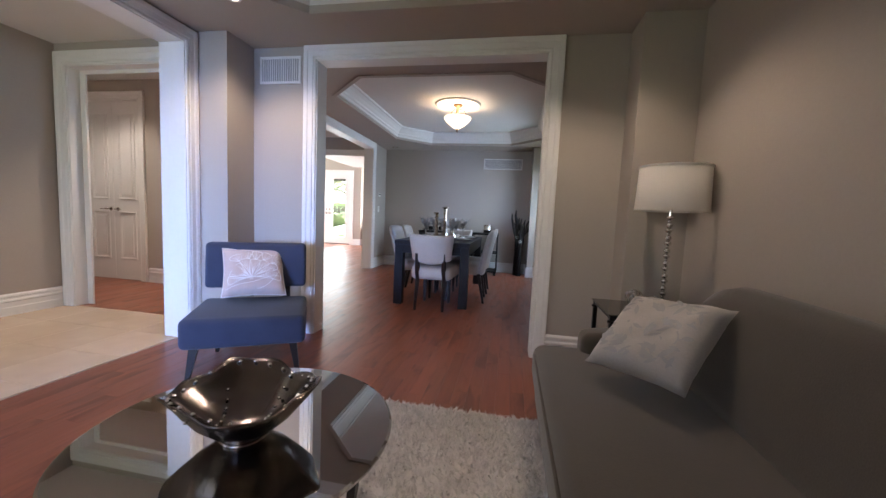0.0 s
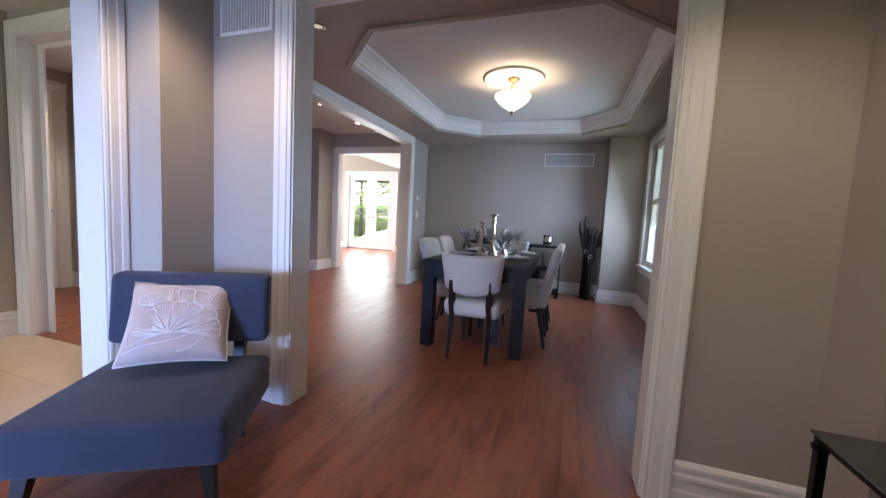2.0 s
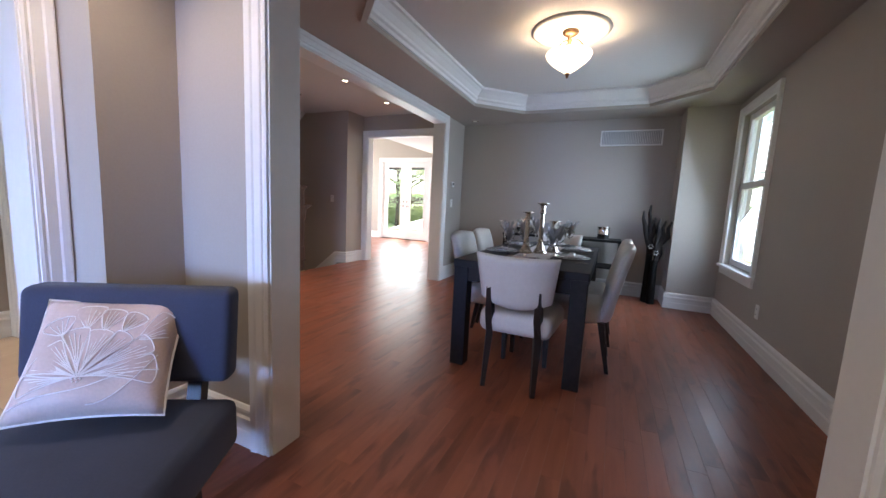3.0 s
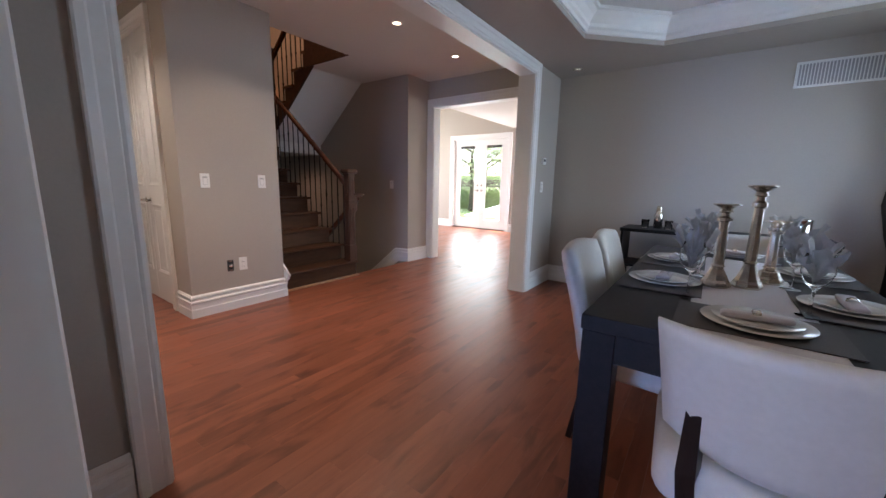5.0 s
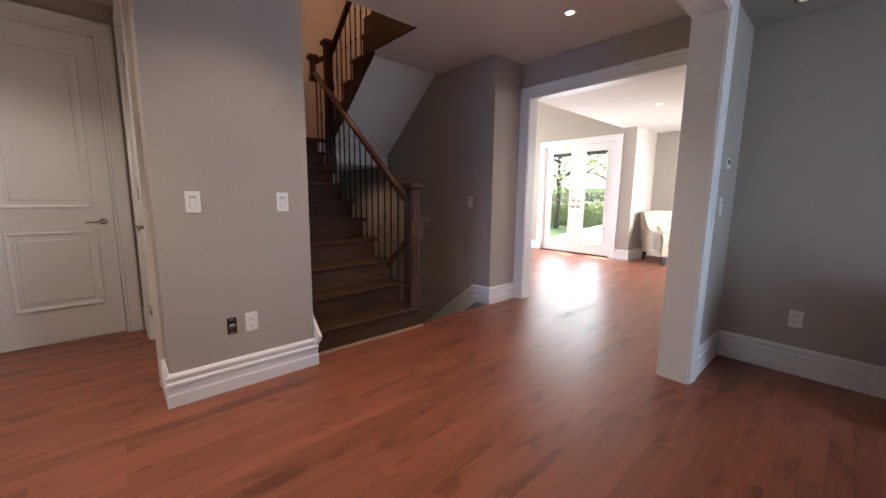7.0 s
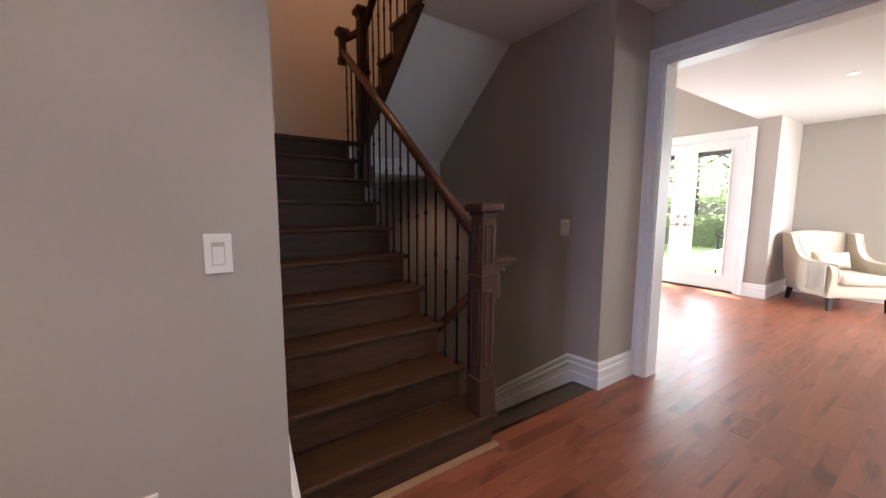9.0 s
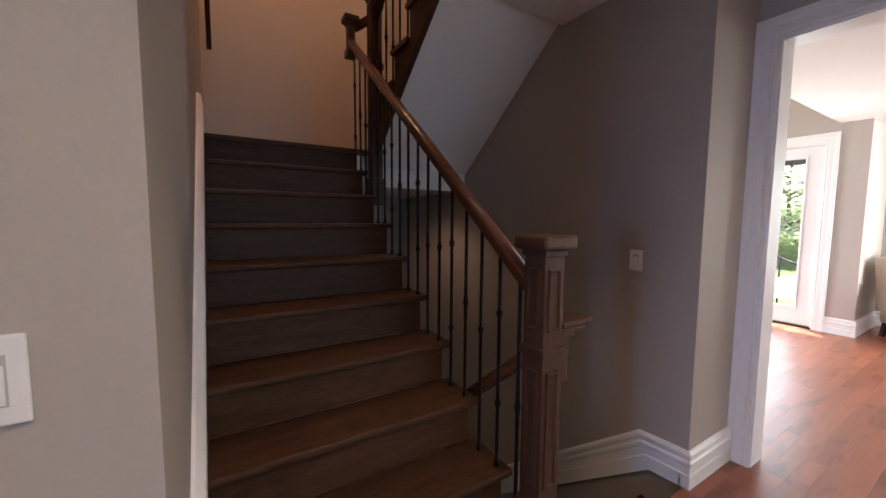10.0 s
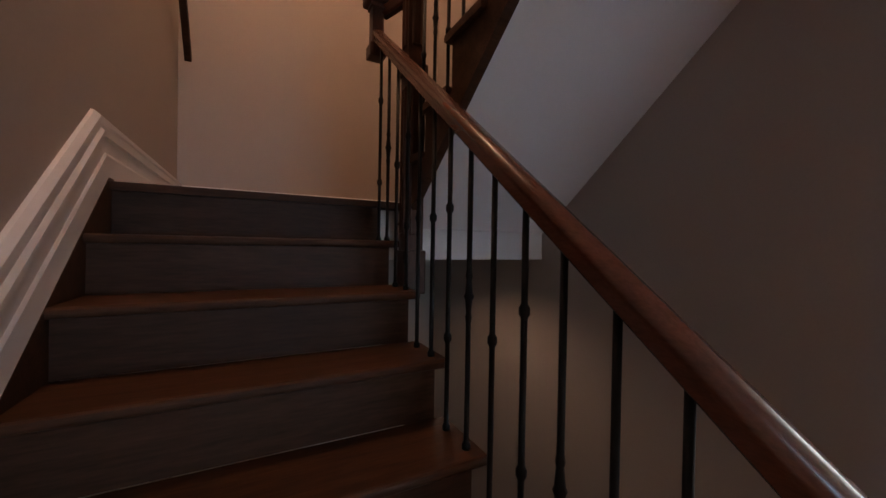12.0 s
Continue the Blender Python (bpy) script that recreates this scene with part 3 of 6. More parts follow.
# round mirrored table
tb = thing("coffee_table", "round coffee table with smoked mirror top and dark base", "coffee table", pose(-0.665, 0.975, 0.025))
part("top", lathed([(0, 0.363), (0.418, 0.363), (0.425, 0.366), (0.425, 0.372), (0.418, 0.375), (0, 0.375)], 72), MIRROR, tb, "mirrored glass top")
part("rim", lathed([(0.30, 0.345), (0.40, 0.345), (0.40, 0.3625), (0.30, 0.3625)], 64), ESPRESSO, tb)
for i in range(4):
    a = radians(45 + 90 * i)
    part("leg", tapered_leg(bmesh.new(), (0.36 * math.cos(a), 0.36 * math.sin(a), 0.35), (0.33 * math.cos(a), 0.33 * math.sin(a), 0.0), 0.03, 0.02), ESPRESSO, tb)
bowl = thing("footed_bowl", "wavy footed pewter bowl with reflective hammered rim", "bowl", pose(-0.64, 0.935, 0.4005, 0, 0, 20))
bm = bmesh.new()
seg = 72
prof = [(0.0, 0.062), (0.045, 0.064), (0.085, 0.078), (0.125, 0.105), (0.160, 0.138), (0.178, 0.156), (0.188, 0.162), (0.186, 0.156), (0.160, 0.128), (0.122, 0.092), (0.08, 0.064), (0.04, 0.05), (0.0, 0.05)]
rings = []
for r, z in prof:
    ring = []
    for i in range(seg):
        a = 2 * math.pi * i / seg
        k = min(1, r / 0.188)
        wav = 1 + 0.05 * k ** 3 * math.cos(4 * a) + 0.03 * k ** 4 * math.cos(9 * a + 1)
        ring.append(bm.verts.new((r * wav * 1.04 * math.cos(a), r * wav * 0.94 * math.sin(a), 1.25 * z - 0.058 + 0.018 * k ** 3 * math.cos(3 * a + 0.5) + 0.006 * k ** 4 * math.cos(9 * a))))
    rings.append(ring)
for a, b in zip(rings, rings[1:]):
    for i in range(seg):
        bm.faces.new((a[i], a[(i + 1) % seg], b[(i + 1) % seg], b[i]))
bmesh.ops.remove_doubles(bm, verts=bm.verts, dist=1e-5)
part("dish", bm, PEWTER, bowl, "", True)
part("foot", lathed([(0, 0), (0.064, 0), (0.066, 0.003), (0.060, 0.007), (0.054, 0.011), (0.058, 0.0155), (0, 0.0155)], 36), PEWTER, bowl, "", True)
for i in range(26):
    a = 2 * math.pi * i / 26
    bm = bmesh.new()
    bmesh.ops.create_icosphere(bm, subdivisions=1, radius=0.0066, matrix=pose(0.172 * 1.04 * math.cos(a), 0.172 * 0.94 * math.sin(a), 0.131 + 0.018 * math.cos(3 * a + 0.5) + 0.006))
    part("stud", bm, CHROME, bowl, "", True)
for side in (-1, 1):
    for i in range(11):
        f = i / 10 * 2 - 1
        x, y = side * (0.062 + 0.03 * f * f), 0.125 * f
        d = math.hypot(x / 1.04, y / 0.94) / 0.188
        bm = bmesh.new()
        bmesh.ops.create_icosphere(bm, subdivisions=1, radius=0.006, matrix=pose(x, y, 0.028 + 0.117 * d ** 1.9))
        part("stud", bm, CHROME, bowl, "", True)

# shag rug
rug = thing("shag_rug", "ivory and grey shag rug under the coffee table", "rug", pose(0, 0, 0))
RX0, RX1, RY0, RY1 = -1.32, 0.55, -0.9, 1.90
part("backing", bx(RX0 + 0.02, RX1 - 0.02, RY0 + 0.02, RY1 - 0.02, 0.001, 0.014), RUGW, rug)
rr = random.Random(3)
v, f = [], []
for i in range(26000):
    x = rr.uniform(RX0, RX1)
    y = RY1 - (rr.random() ** 1.7) * 2.2
    a, lean = rr.uniform(0, 6.28), rr.uniform(0.005, 0.03)
    h = rr.uniform(0.022, 0.042)
    w = rr.uniform(0.003, 0.006)
    dx, dy = math.cos(a), math.sin(a)
    k = len(v)
    v += [(x - dy * w, y + dx * w, 0.012), (x + dy * w, y - dx * w, 0.012), (x + dx * lean * 0.5 + dy * w, y + dy * lean * 0.5 - dx * w, h * 0.7),
          (x + dx * lean * 0.5 - dy * w, y + dy * lean * 0.5 + dx * w, h * 0.7), (x + dx * lean * 1.3, y + dy * lean * 1.3, h)]
    f += [(k, k + 1, k + 2, k + 3), (k + 3, k + 2, k + 4)]
me = bpy.data.meshes.new("pile")
me.from_pydata(v, [], f)
me.materials.append(RUGW)
pile = new("pile", me)
pile.parent = rug
pile["label"] = "tousled wool pile"

# sofa along the east wall, seats look to -x
sofa = thing("sofa", "olive-brown velvet sofa with low arms against the wall", "sofa", pose(0, 0, 0))
bm = sb(0.22, 0.96, -0.25, 2.02, 0.215, 0.40, r=0.055, seg=5)
for v in bm.verts:
    if v.co.z > 0.36:
        v.co.z += 0.02 * max(0, 1 - ((v.co.x - 0.6) / 0.4) ** 2)
part("seat", bm, VELVET, sofa, "wide velvet seat", True)
part("seat_frame", sb(0.245, 1.06, -0.23, 2.0, 0.095, 0.213, r=0.025), VELVET, sofa, "", True)
bm = bmesh.new()
n, q = 40, 14
rows = []
for i in range(n + 1):
    y = -0.25 + 2.10 * i / n
    e = min(1.0, (1.85 - y) / 0.26)
    drop = 0.11 * (1 - e) ** 2
    ring = []
    for x, z in ((0.80, 0.33), (0.81, 0.45), (0.835, 0.56), (0.865, 0.70 - drop * 0.6), (0.89, 0.775 - drop), (0.925, 0.82 - drop), (0.97, 0.83 - drop), (1.02, 0.815 - drop), (1.05, 0.77 - drop), (1.065, 0.60), (1.07, 0.35), (1.07, 0.22)):
        ring.append(bm.verts.new((x, y, z)))
    rows.append(ring)
for a, b in zip(rows, rows[1:]):
    for k in range(len(a) - 1):
        bm.faces.new((a[k], a[k + 1], b[k + 1], b[k]))
    bm.faces.new((a[-1], a[0], b[0], b[-1]))
bm.faces.new(rows[0])
bm.faces.new(rows[-1][::-1])
part("backrest", bm, VELVET, sofa, "sloping velvet backrest", True)
bm = sb(0.445, 0.95, 1.90, 2.06, 0.22, 0.495, r=0.045, seg=5)
for v in bm.verts:
    if v.co.z > 0.42:
        v.co.z += 0.06 * max(0, (v.co.x - 0.42) / 0.5)
part("arm", bm, VELVET, sofa, "low rounded arm", True)
part("piping", tube(bmesh.new(), [(0.224, -0.2, 0.372), (0.222, 1.90, 0.372), (0.24, 1.985, 0.374), (0.30, 2.018, 0.376)], 0.006, 6), VELVET, sofa, "", True)
for x, y in ((0.30, 1.93), (0.99, 1.93), (0.30, -0.15), (0.99, -0.15)):
    part("leg", tapered_leg(bmesh.new(), (x, y, 0.10), (x, y, 0.0), 0.04, 0.028), ESPRESSO, sofa)
m = pose(0.642, 1.561, 0.615, -50.6, -4.3, -53)
pl = thing("throw_pillow", "square silver-grey jacquard pillow with shiny leaf pattern", "pillow", m)
part("cover", pillow(bmesh.new(), 0.40, 0.40, 0.14), SILVERC, pl, smooth=True)
bm = bmesh.new()
lr = random.Random(11)


def on_pillow(x, z):
    return Vector((x, pillow_y(0.40, 0.40, 0.14, x, z) - 0.0005, z))


for k in range(80):
    cx, cz, a = lr.uniform(-0.15, 0.15), lr.uniform(-0.15, 0.15), lr.uniform(0, 6.28)
    L, W = lr.uniform(0.035, 0.07), lr.uniform(0.006, 0.011)
    left, right = [], []
    for i in range(6):
        t = i / 5
        w = W * math.sin(math.pi * t) ** 0.8
        px, pz = cx + math.cos(a) * L * (t - 0.5), cz + math.sin(a) * L * (t - 0.5)
        left.append(bm.verts.new(on_pillow(px - math.sin(a) * w, pz + math.cos(a) * w)))
        right.append(bm.verts.new(on_pillow(px + math.sin(a) * w, pz - math.cos(a) * w)))
    for i in range(5):
        bm.faces.new((left[i], left[i + 1], right[i + 1], right[i]))
part("leaf_pattern", bm, SILVERL, pl, "shiny woven leaves")

# end table with lamp and ornaments
et = thing("end_table", "black metal end table with glass top beside the sofa", "side table", pose(0, 0, 0))
EX0, EX1, EY0, EY1, EZ = 0.615, 1.09, 2.12, 2.55, 0.56
part("glass_top", bx(EX0, EX1, EY0, EY1, EZ - 0.008, EZ, bevel=0.003), TGLASS, et, "clear glass top")
for x in (EX0 + 0.02, EX1 - 0.02):
    for y in (EY0 + 0.02, EY1 - 0.02):
        leg = part("leg", bx(x - 0.012, x + 0.012, y - 0.012, y + 0.012, 0, EZ - 0.009), BLACKM, et)
        part("collar", lathed([(0.012, EZ - 0.05), (0.022, EZ - 0.047), (0.022, EZ - 0.036), (0.012, EZ - 0.033)], 12, pose(x, y, 0)), BLACKM, leg)
for y in (EY0 + 0.02, EY1 - 0.02):
    part("rail", bx(EX0 + 0.032, EX1 - 0.032, y - 0.008, y + 0.008, EZ - 0.03, EZ - 0.009), BLACKM, et)
for x in (EX0 + 0.02, EX1 - 0.02):
    part("rail", bx(x - 0.008, x + 0.008, EY0 + 0.032, EY1 - 0.032, EZ - 0.03, EZ - 0.009), BLACKM, et)
part("shelf", bx(EX0 + 0.03, EX1 - 0.03, EY0 + 0.03, EY1 - 0.03, 0.17, 0.178), TGLASS, et)
lamp = thing("table_lamp", "tall table lamp with stacked glass beads and white drum shade", "lamp", pose(0.975, 2.40, EZ + 0.0005))
part("base", lathed([(0, 0), (0.055, 0), (0.055, 0.008), (0.035, 0.016), (0.012, 0.024), (0, 0.024)], 28), CHROME, lamp, "", True)
z, k = 0.03, 0
while z < 0.54:
    r, hh = ((0.019, 0.034), (0.013, 0.014), (0.022, 0.026))[k % 3]
    part("bead", lathed([(0, z), (r * 0.6, z + hh * 0.08), (r, z + hh * 0.5), (r * 0.6, z + hh * 0.92), (0, z + hh)], 14), CHROME, lamp, "", True)
    z += hh
    k += 1
part("stem", lathed([(0, 0.53), (0.008, 0.53), (0.008, 0.70), (0, 0.70)], 10), CHROME, lamp)
shade = part("shade", lathed([(0.190, 0.575), (0.182, 0.825), (0.179, 0.825), (0.187, 0.575)], 48), LINEN, lamp, "white fabric drum shade", True)
for z, r in ((0.578, 0.191), (0.822, 0.184)):
    part("shade_rim", lathed([(r - 0.003, z - 0.006), (r + 0.0015, z - 0.006), (r + 0.0015, z + 0.006), (r - 0.003, z + 0.006)], 48), LINEN, shade)
part("finial", lathed([(0, 0.70), (0.006, 0.70), (0.006, 0.83), (0.011, 0.84), (0.007, 0.855), (0, 0.862)], 12), CHROME, lamp, "", True)


def wire_ball(x, y, z, r, seed):
    b = thing("wire_ball", "decorative ball of tangled silver wire on the glass", "ornament", pose(x, y, z + r), "silver wire balls")
    q = random.Random(seed)
    for i in range(13):
        bm = bmesh.new()
        ax = Vector((q.gauss(0, 1), q.gauss(0, 1), q.gauss(0, 1))).normalized()
        u = ax.orthogonal().normalized()
        w = ax.cross(u)
        off = q.uniform(-0.45, 0.45)
        rad = math.sqrt(1 - off * off)
        tube(bm, [(ax * off + (u * math.cos(t) + w * math.sin(t)) * rad) * (r - 0.003) for t in [2 * math.pi * k / 18 for k in range(19)]], 0.003, 5)
        part("wire", bm, CHROME, b, "", True)


wire_ball(0.83, 2.44, EZ, 0.05, 1)
wire_ball(0.87, 2.27, EZ, 0.048, 2)


def vent(name, label, m, w, h, bars):
    """A wall grille about its middle, looking to -y."""
    t = thing(name, label, "vent", m)
    part("frame", sweep(bmesh.new(), [(-w / 2, 0, -h / 2), (-w / 2, 0, h / 2), (w / 2, 0, h / 2), (w / 2, 0, -h / 2)], (0, -1, 0), [(0.0, 0), (0, 0.008), (-0.018, 0.011), (-0.02, 0)], True), WHITE, t)
    part("backing", bx(-w / 2 + 0.015, w / 2 - 0.015, -0.002, 0.0, -h / 2 + 0.015, h / 2 - 0.015), VENTB, t)
    for i in range(bars):
        x = -w / 2 + 0.025 + (w - 0.05) * (i + 0.5) / bars
        part("slat", bx(x - 0.003, x + 0.003, -0.009, -0.0022, -h / 2 + 0.018, h / 2 - 0.018), WHITE, t)
    return t


VENTB = mat("grey_vent_backing", (0.35, 0.35, 0.36), 0.6)
vent("air_vent", "white slatted return-air grille high on the wall", pose(-1.865, 2.88, 2.18), 0.37, 0.215, 16)
vent("air_vent", "white slatted air grille on the dining wall", pose(-0.148, 7.37, 2.108), 0.74, 0.205, 34)
# front window behind the walker
win = thing("front_window", "white framed front window of the living room", "window", pose(-1.75, -3.07, 1.30))
for x in (-0.54, 0.0, 0.54):
    part("mullion", bx(x - 0.03, x + 0.03, -0.03, 0.03, -0.8, 0.8), WHITE, win)
for z in (-0.77, 0.77):
    part("rail", bx(-0.51, 0.51, -0.03, 0.03, z - 0.03, z + 0.03), WHITE, win)
# ---- dining room ----
LEATHER = mat("white_leather", (0.60, 0.575, 0.545), 0.42, vary=0.06, grain=60, bump=0.12, bumpscale=500, broad=5)
TABLEW = mat("black_brown_table_wood", (0.018, 0.015, 0.015), 0.45, vary=0.3, spec=0.22, grain=30, stretch=(7, 1, 7), bump=0.05, broad=5)
MATTE = mat("charcoal_placemat", (0.085, 0.08, 0.082), 0.85, vary=0.12, grain=260, bump=0.3)
RUNNER = mat("pale_grey_table_runner", (0.42, 0.38, 0.39), 0.7, vary=0.1, grain=220, bump=0.25, sheen=0.3)
CHINA = mat("white_china", (0.72, 0.70, 0.67), 0.12, vary=0.03, grain=20, coat=0.4)
TULLE = mat("silver_grey_napkin", (0.44, 0.42, 0.41), 0.7, vary=0.18, grain=40, bump=0.2, sheen=0.15)
veil = TULLE.node_tree
gauze = veil.nodes.new("ShaderNodeBsdfTransparent")
mixed = veil.nodes.new("ShaderNodeMixShader")
mixed.inputs[0].default_value = 0.34
veil.links.new(veil.nodes["Principled BSDF"].outputs[0], mixed.inputs[1])
veil.links.new(gauze.outputs[0], mixed.inputs[2])
veil.links.new(mixed.outputs[0], veil.nodes["Material Output"].inputs[0])
CANDLE = mat("antiqued_silver_gold", (0.66, 0.60, 0.52), 0.2, metal=1.0, vary=0.22, grain=25)
SILVER = mat("polished_silver", (0.78, 0.76, 0.73), 0.1, metal=1.0, vary=0.05, grain=15)
BLACKC = mat("black_lacquer", (0.010, 0.009, 0.009), 0.55, vary=0.2, grain=30, spec=0.2)
FROST = glow("lit_alabaster_glass", (1.0, 0.80, 0.56), 2.6, (0.85, 0.80, 0.72))
BRONZE = mat("bronze_fitting", (0.20, 0.11, 0.06), 0.3, metal=1.0, vary=0.2, grain=30)
BRANCH = mat("dark_dried_leaf", (0.022, 0.017, 0.015), 0.6, vary=0.3, grain=30)


def curved_pad(w, z0, z1, thick, bow, tilt, n=14, round_top=0.02, taper=0.94):
    """An upholstered back in the plane x, z, bowed towards +y, leaning back by tilt metres."""
    bm = bmesh.new()
    rows = []
    zs = [0, 0.04, 0.12, 0.3, 0.5, 0.7, 0.88, 0.96, 1.0]
    for i in range(n + 1):
        u = 2 * i / n - 1
        front, back = [], []
        for f in zs:
            edge = min(1.0, min(f, 1 - f) * 14, (1 - abs(u)) * 9)
            t = thick / 2 * (0.35 + 0.65 * max(0.0, edge) ** 0.5)
            z = z0 + (z1 - z0) * f + round_top * (1 - u * u) * f - 0.05 * (1 - u * u) * (1 - f)
            y = bow * (1 - u * u) + tilt * f ** 1.3
            x = u * w / 2 * (taper + (1 - taper) * f)
            front.append(bm.verts.new((x, y - t, z)))
            back.append(bm.verts.new((x, y + t, z)))
        rows.append(front + back[::-1])
    m = len(rows[0])
    for a, b in zip(rows, rows[1:]):
        for k in range(m):
            bm.faces.new((a[k], a[(k + 1) % m], b[(k + 1) % m], b[k]))
    bm.faces.new(rows[0])
    bm.faces.new(rows[-1][::-1])
    return bm


def puffy_seat(w, d, z0, z1, y0):
    bm = sb(-w / 2, w / 2, y0, y0 + d, z0, z1, r=0.052, seg=5)
    for v in bm.verts:
        back = max(0.0, (v.co.y - y0) / d - 0.45) / 0.55
        v.co.x *= 1 - 0.16 * back ** 2
        if v.co.z > (z0 + z1) / 2:
            v.co.z += 0.018 * max(0, 1 - (2 * v.co.x / w) ** 2)
    return bm


def host_chair(m):
    c = thing("host_chair", "white leather dining chair with curved back and dark legs", "chair", m, "chairs round the table")
    part("seat", puffy_seat(0.51, 0.47, 0.335, 0.475, -0.24), LEATHER, c, "", True)
    part("backrest", curved_pad(0.505, 0.565, 0.845, 0.06, 0.055, 0.05, round_top=-0.008, taper=0.86), LEATHER, c, "bowed white leather backrest", True).location = (0, 0.20, 0)
    for x in (-0.15, 0.15):
        part("back_leg", tube(bmesh.new(), [(x, 0.255, 0.64), (x, 0.228, 0.46), (x, 0.215, 0.33), (x * 1.04, 0.275, 0.0)], [0.024, 0.031, 0.030, 0.019], 4), ESPRESSO, c, "dark curved leg and post")
        part("front_leg", tapered_leg(bmesh.new(), (x, -0.2, 0.35), (x, -0.2, 0.0), 0.03, 0.02), ESPRESSO, c, "dark tapered leg")
    return c


def side_chair(m):
    c = thing("side_chair", "fully upholstered white leather side chair with dark legs", "chair", m, "chairs round the table")
    part("seat", puffy_seat(0.46, 0.46, 0.34, 0.47, -0.24), LEATHER, c, "", True)
    part("backrest", curved_pad(0.45, 0.38, 0.885, 0.075, 0.02, 0.12), LEATHER, c, "flared white leather backrest", True).location = (0, 0.215, 0)
    for x in (-0.18, 0.18):
        part("back_leg", tapered_leg(bmesh.new(), (x, 0.20, 0.36), (x, 0.27, 0.0), 0.03, 0.018), ESPRESSO, c, "dark tapered leg")
        part("front_leg", tapered_leg(bmesh.new(), (x, -0.2, 0.35), (x, -0.2, 0.0), 0.03, 0.02), ESPRESSO, c, "dark tapered leg")
    return c


TX0, TX1, TY0, TY1, TZ = -1.25, -0.37, 4.14, 5.95, 0.755
table = thing("dining_table", "rectangular black-brown dining table with thick square legs", "dining table", pose(0, 0, 0))
part("tabletop", bx(TX0, TX1, TY0, TY1, TZ - 0.05, TZ, bevel=0.004), TABLEW, table)
for x0, x1, y0, y1 in ((TX0 + 0.012, TX0 + 0.037, TY0 + 0.105, TY1 - 0.105), (TX1 - 0.037, TX1 - 0.012, TY0 + 0.105, TY1 - 0.105), (TX0 + 0.105, TX1 - 0.105, TY0 + 0.012, TY0 + 0.037), (TX0 + 0.105, TX1 - 0.105, TY1 - 0.037, TY1 - 0.012)):
    part("apron", bx(x0, x1, y0, y1, TZ - 0.145, TZ - 0.0502), TABLEW, table)
for x in (TX0 + 0.055, TX1 - 0.055):
    for y in (TY0 + 0.055, TY1 - 0.055):
        part("leg", bx(x - 0.05, x + 0.05, y - 0.05, y + 0.05, 0, TZ - 0.0502, bevel=0.004), TABLEW, table)
host_chair(pose(-0.775, 4.22, 0, 0, 0, 180))
host_chair(pose(-0.81, 6.02, 0))
first = side_chair(pose(-1.10, 4.76, 0, 0, 0, 90))
for m in (pose(-1.11, 5.30, 0, 0, 0, 91), pose(-0.49, 4.72, 0, 0, 0, -89), pose(-0.48, 5.30, 0, 0, 0, -90)):
    copy_thing(first, m)

cloth = thing("table_runner", "pale grey woven runner along the dining table", "table runner", pose(0, 0, TZ))
part("cloth", bx(-0.975, -0.645, TY0 + 0.0, TY1 - 0.0, 0.0004, 0.003), RUNNER, cloth)
part("end_drop", bx(-0.975, -0.645, TY0 - 0.004, TY0 - 0.001, -0.18, 0.003), RUNNER, cloth, "hanging end of the runner")


def napkin_mesh(seed, r=0.05, h=0.13):
    q = random.Random(seed)
    bm = bmesh.new()
    roots = []
    for k in range(13):
        a0 = 2 * math.pi * k / 13 + q.uniform(-0.25, 0.25)
        hh, rr, wd = h * q.uniform(0.6, 1.15), r * q.uniform(0.7, 1.6), q.uniform(0.28, 0.55)
        rows = []
        for i in range(6):
            f = i / 5
            row = []
            for j in range(6):
                g = j / 5 * 2 - 1
                a = a0 + g * wd
                rad = 0.008 + rr * f ** 1.5 * (1 - 0.25 * g * g) + 0.013 * math.sin(6 * g + 2 * k) * f
                z = hh * (f ** 0.8) - 0.03 * g * g * f + 0.016 * q.uniform(-1, 1) * f
                row.append(bm.verts.new((rad * math.cos(a), rad * math.sin(a), z)))
            rows.append(row)
        roots += rows[0]
        for a, b in zip(rows, rows[1:]):
            for j in range(5):
                bm.faces.new((a[j], a[j + 1], b[j + 1], b[j]))
    bmesh.ops.remove_doubles(bm, verts=roots, dist=0.02)
    return bm


WINE = [(0, 0), (0.034, 0), (0.035, 0.002), (0.012, 0.006), (0.0045, 0.012), (0.004, 0.085), (0.012, 0.095), (0.032, 0.115), (0.041, 0.145), (0.040, 0.175), (0.034, 0.205), (0.0325, 0.205), (0.0385, 0.175), (0.0395, 0.145), (0.031, 0.117), (0.010, 0.098), (0, 0.097)]


def wine_glass(x, y, seed):
    g = thing("wine_glass", "stemmed wine glass holding a fanned silver-grey napkin", "glass", pose(x, y, TZ + 0.0032), "wine glasses with napkins")
    part("bowl_and_stem", lathed(WINE, 24), THIN, g, "clear glass", True)
    bm = napkin_mesh(seed, 0.046, 0.15)
    bmesh.ops.translate(bm, vec=(0, 0, 0.105), verts=bm.verts)
    part("napkin", bm, TULLE, g, "crumpled silver-grey fabric", True)


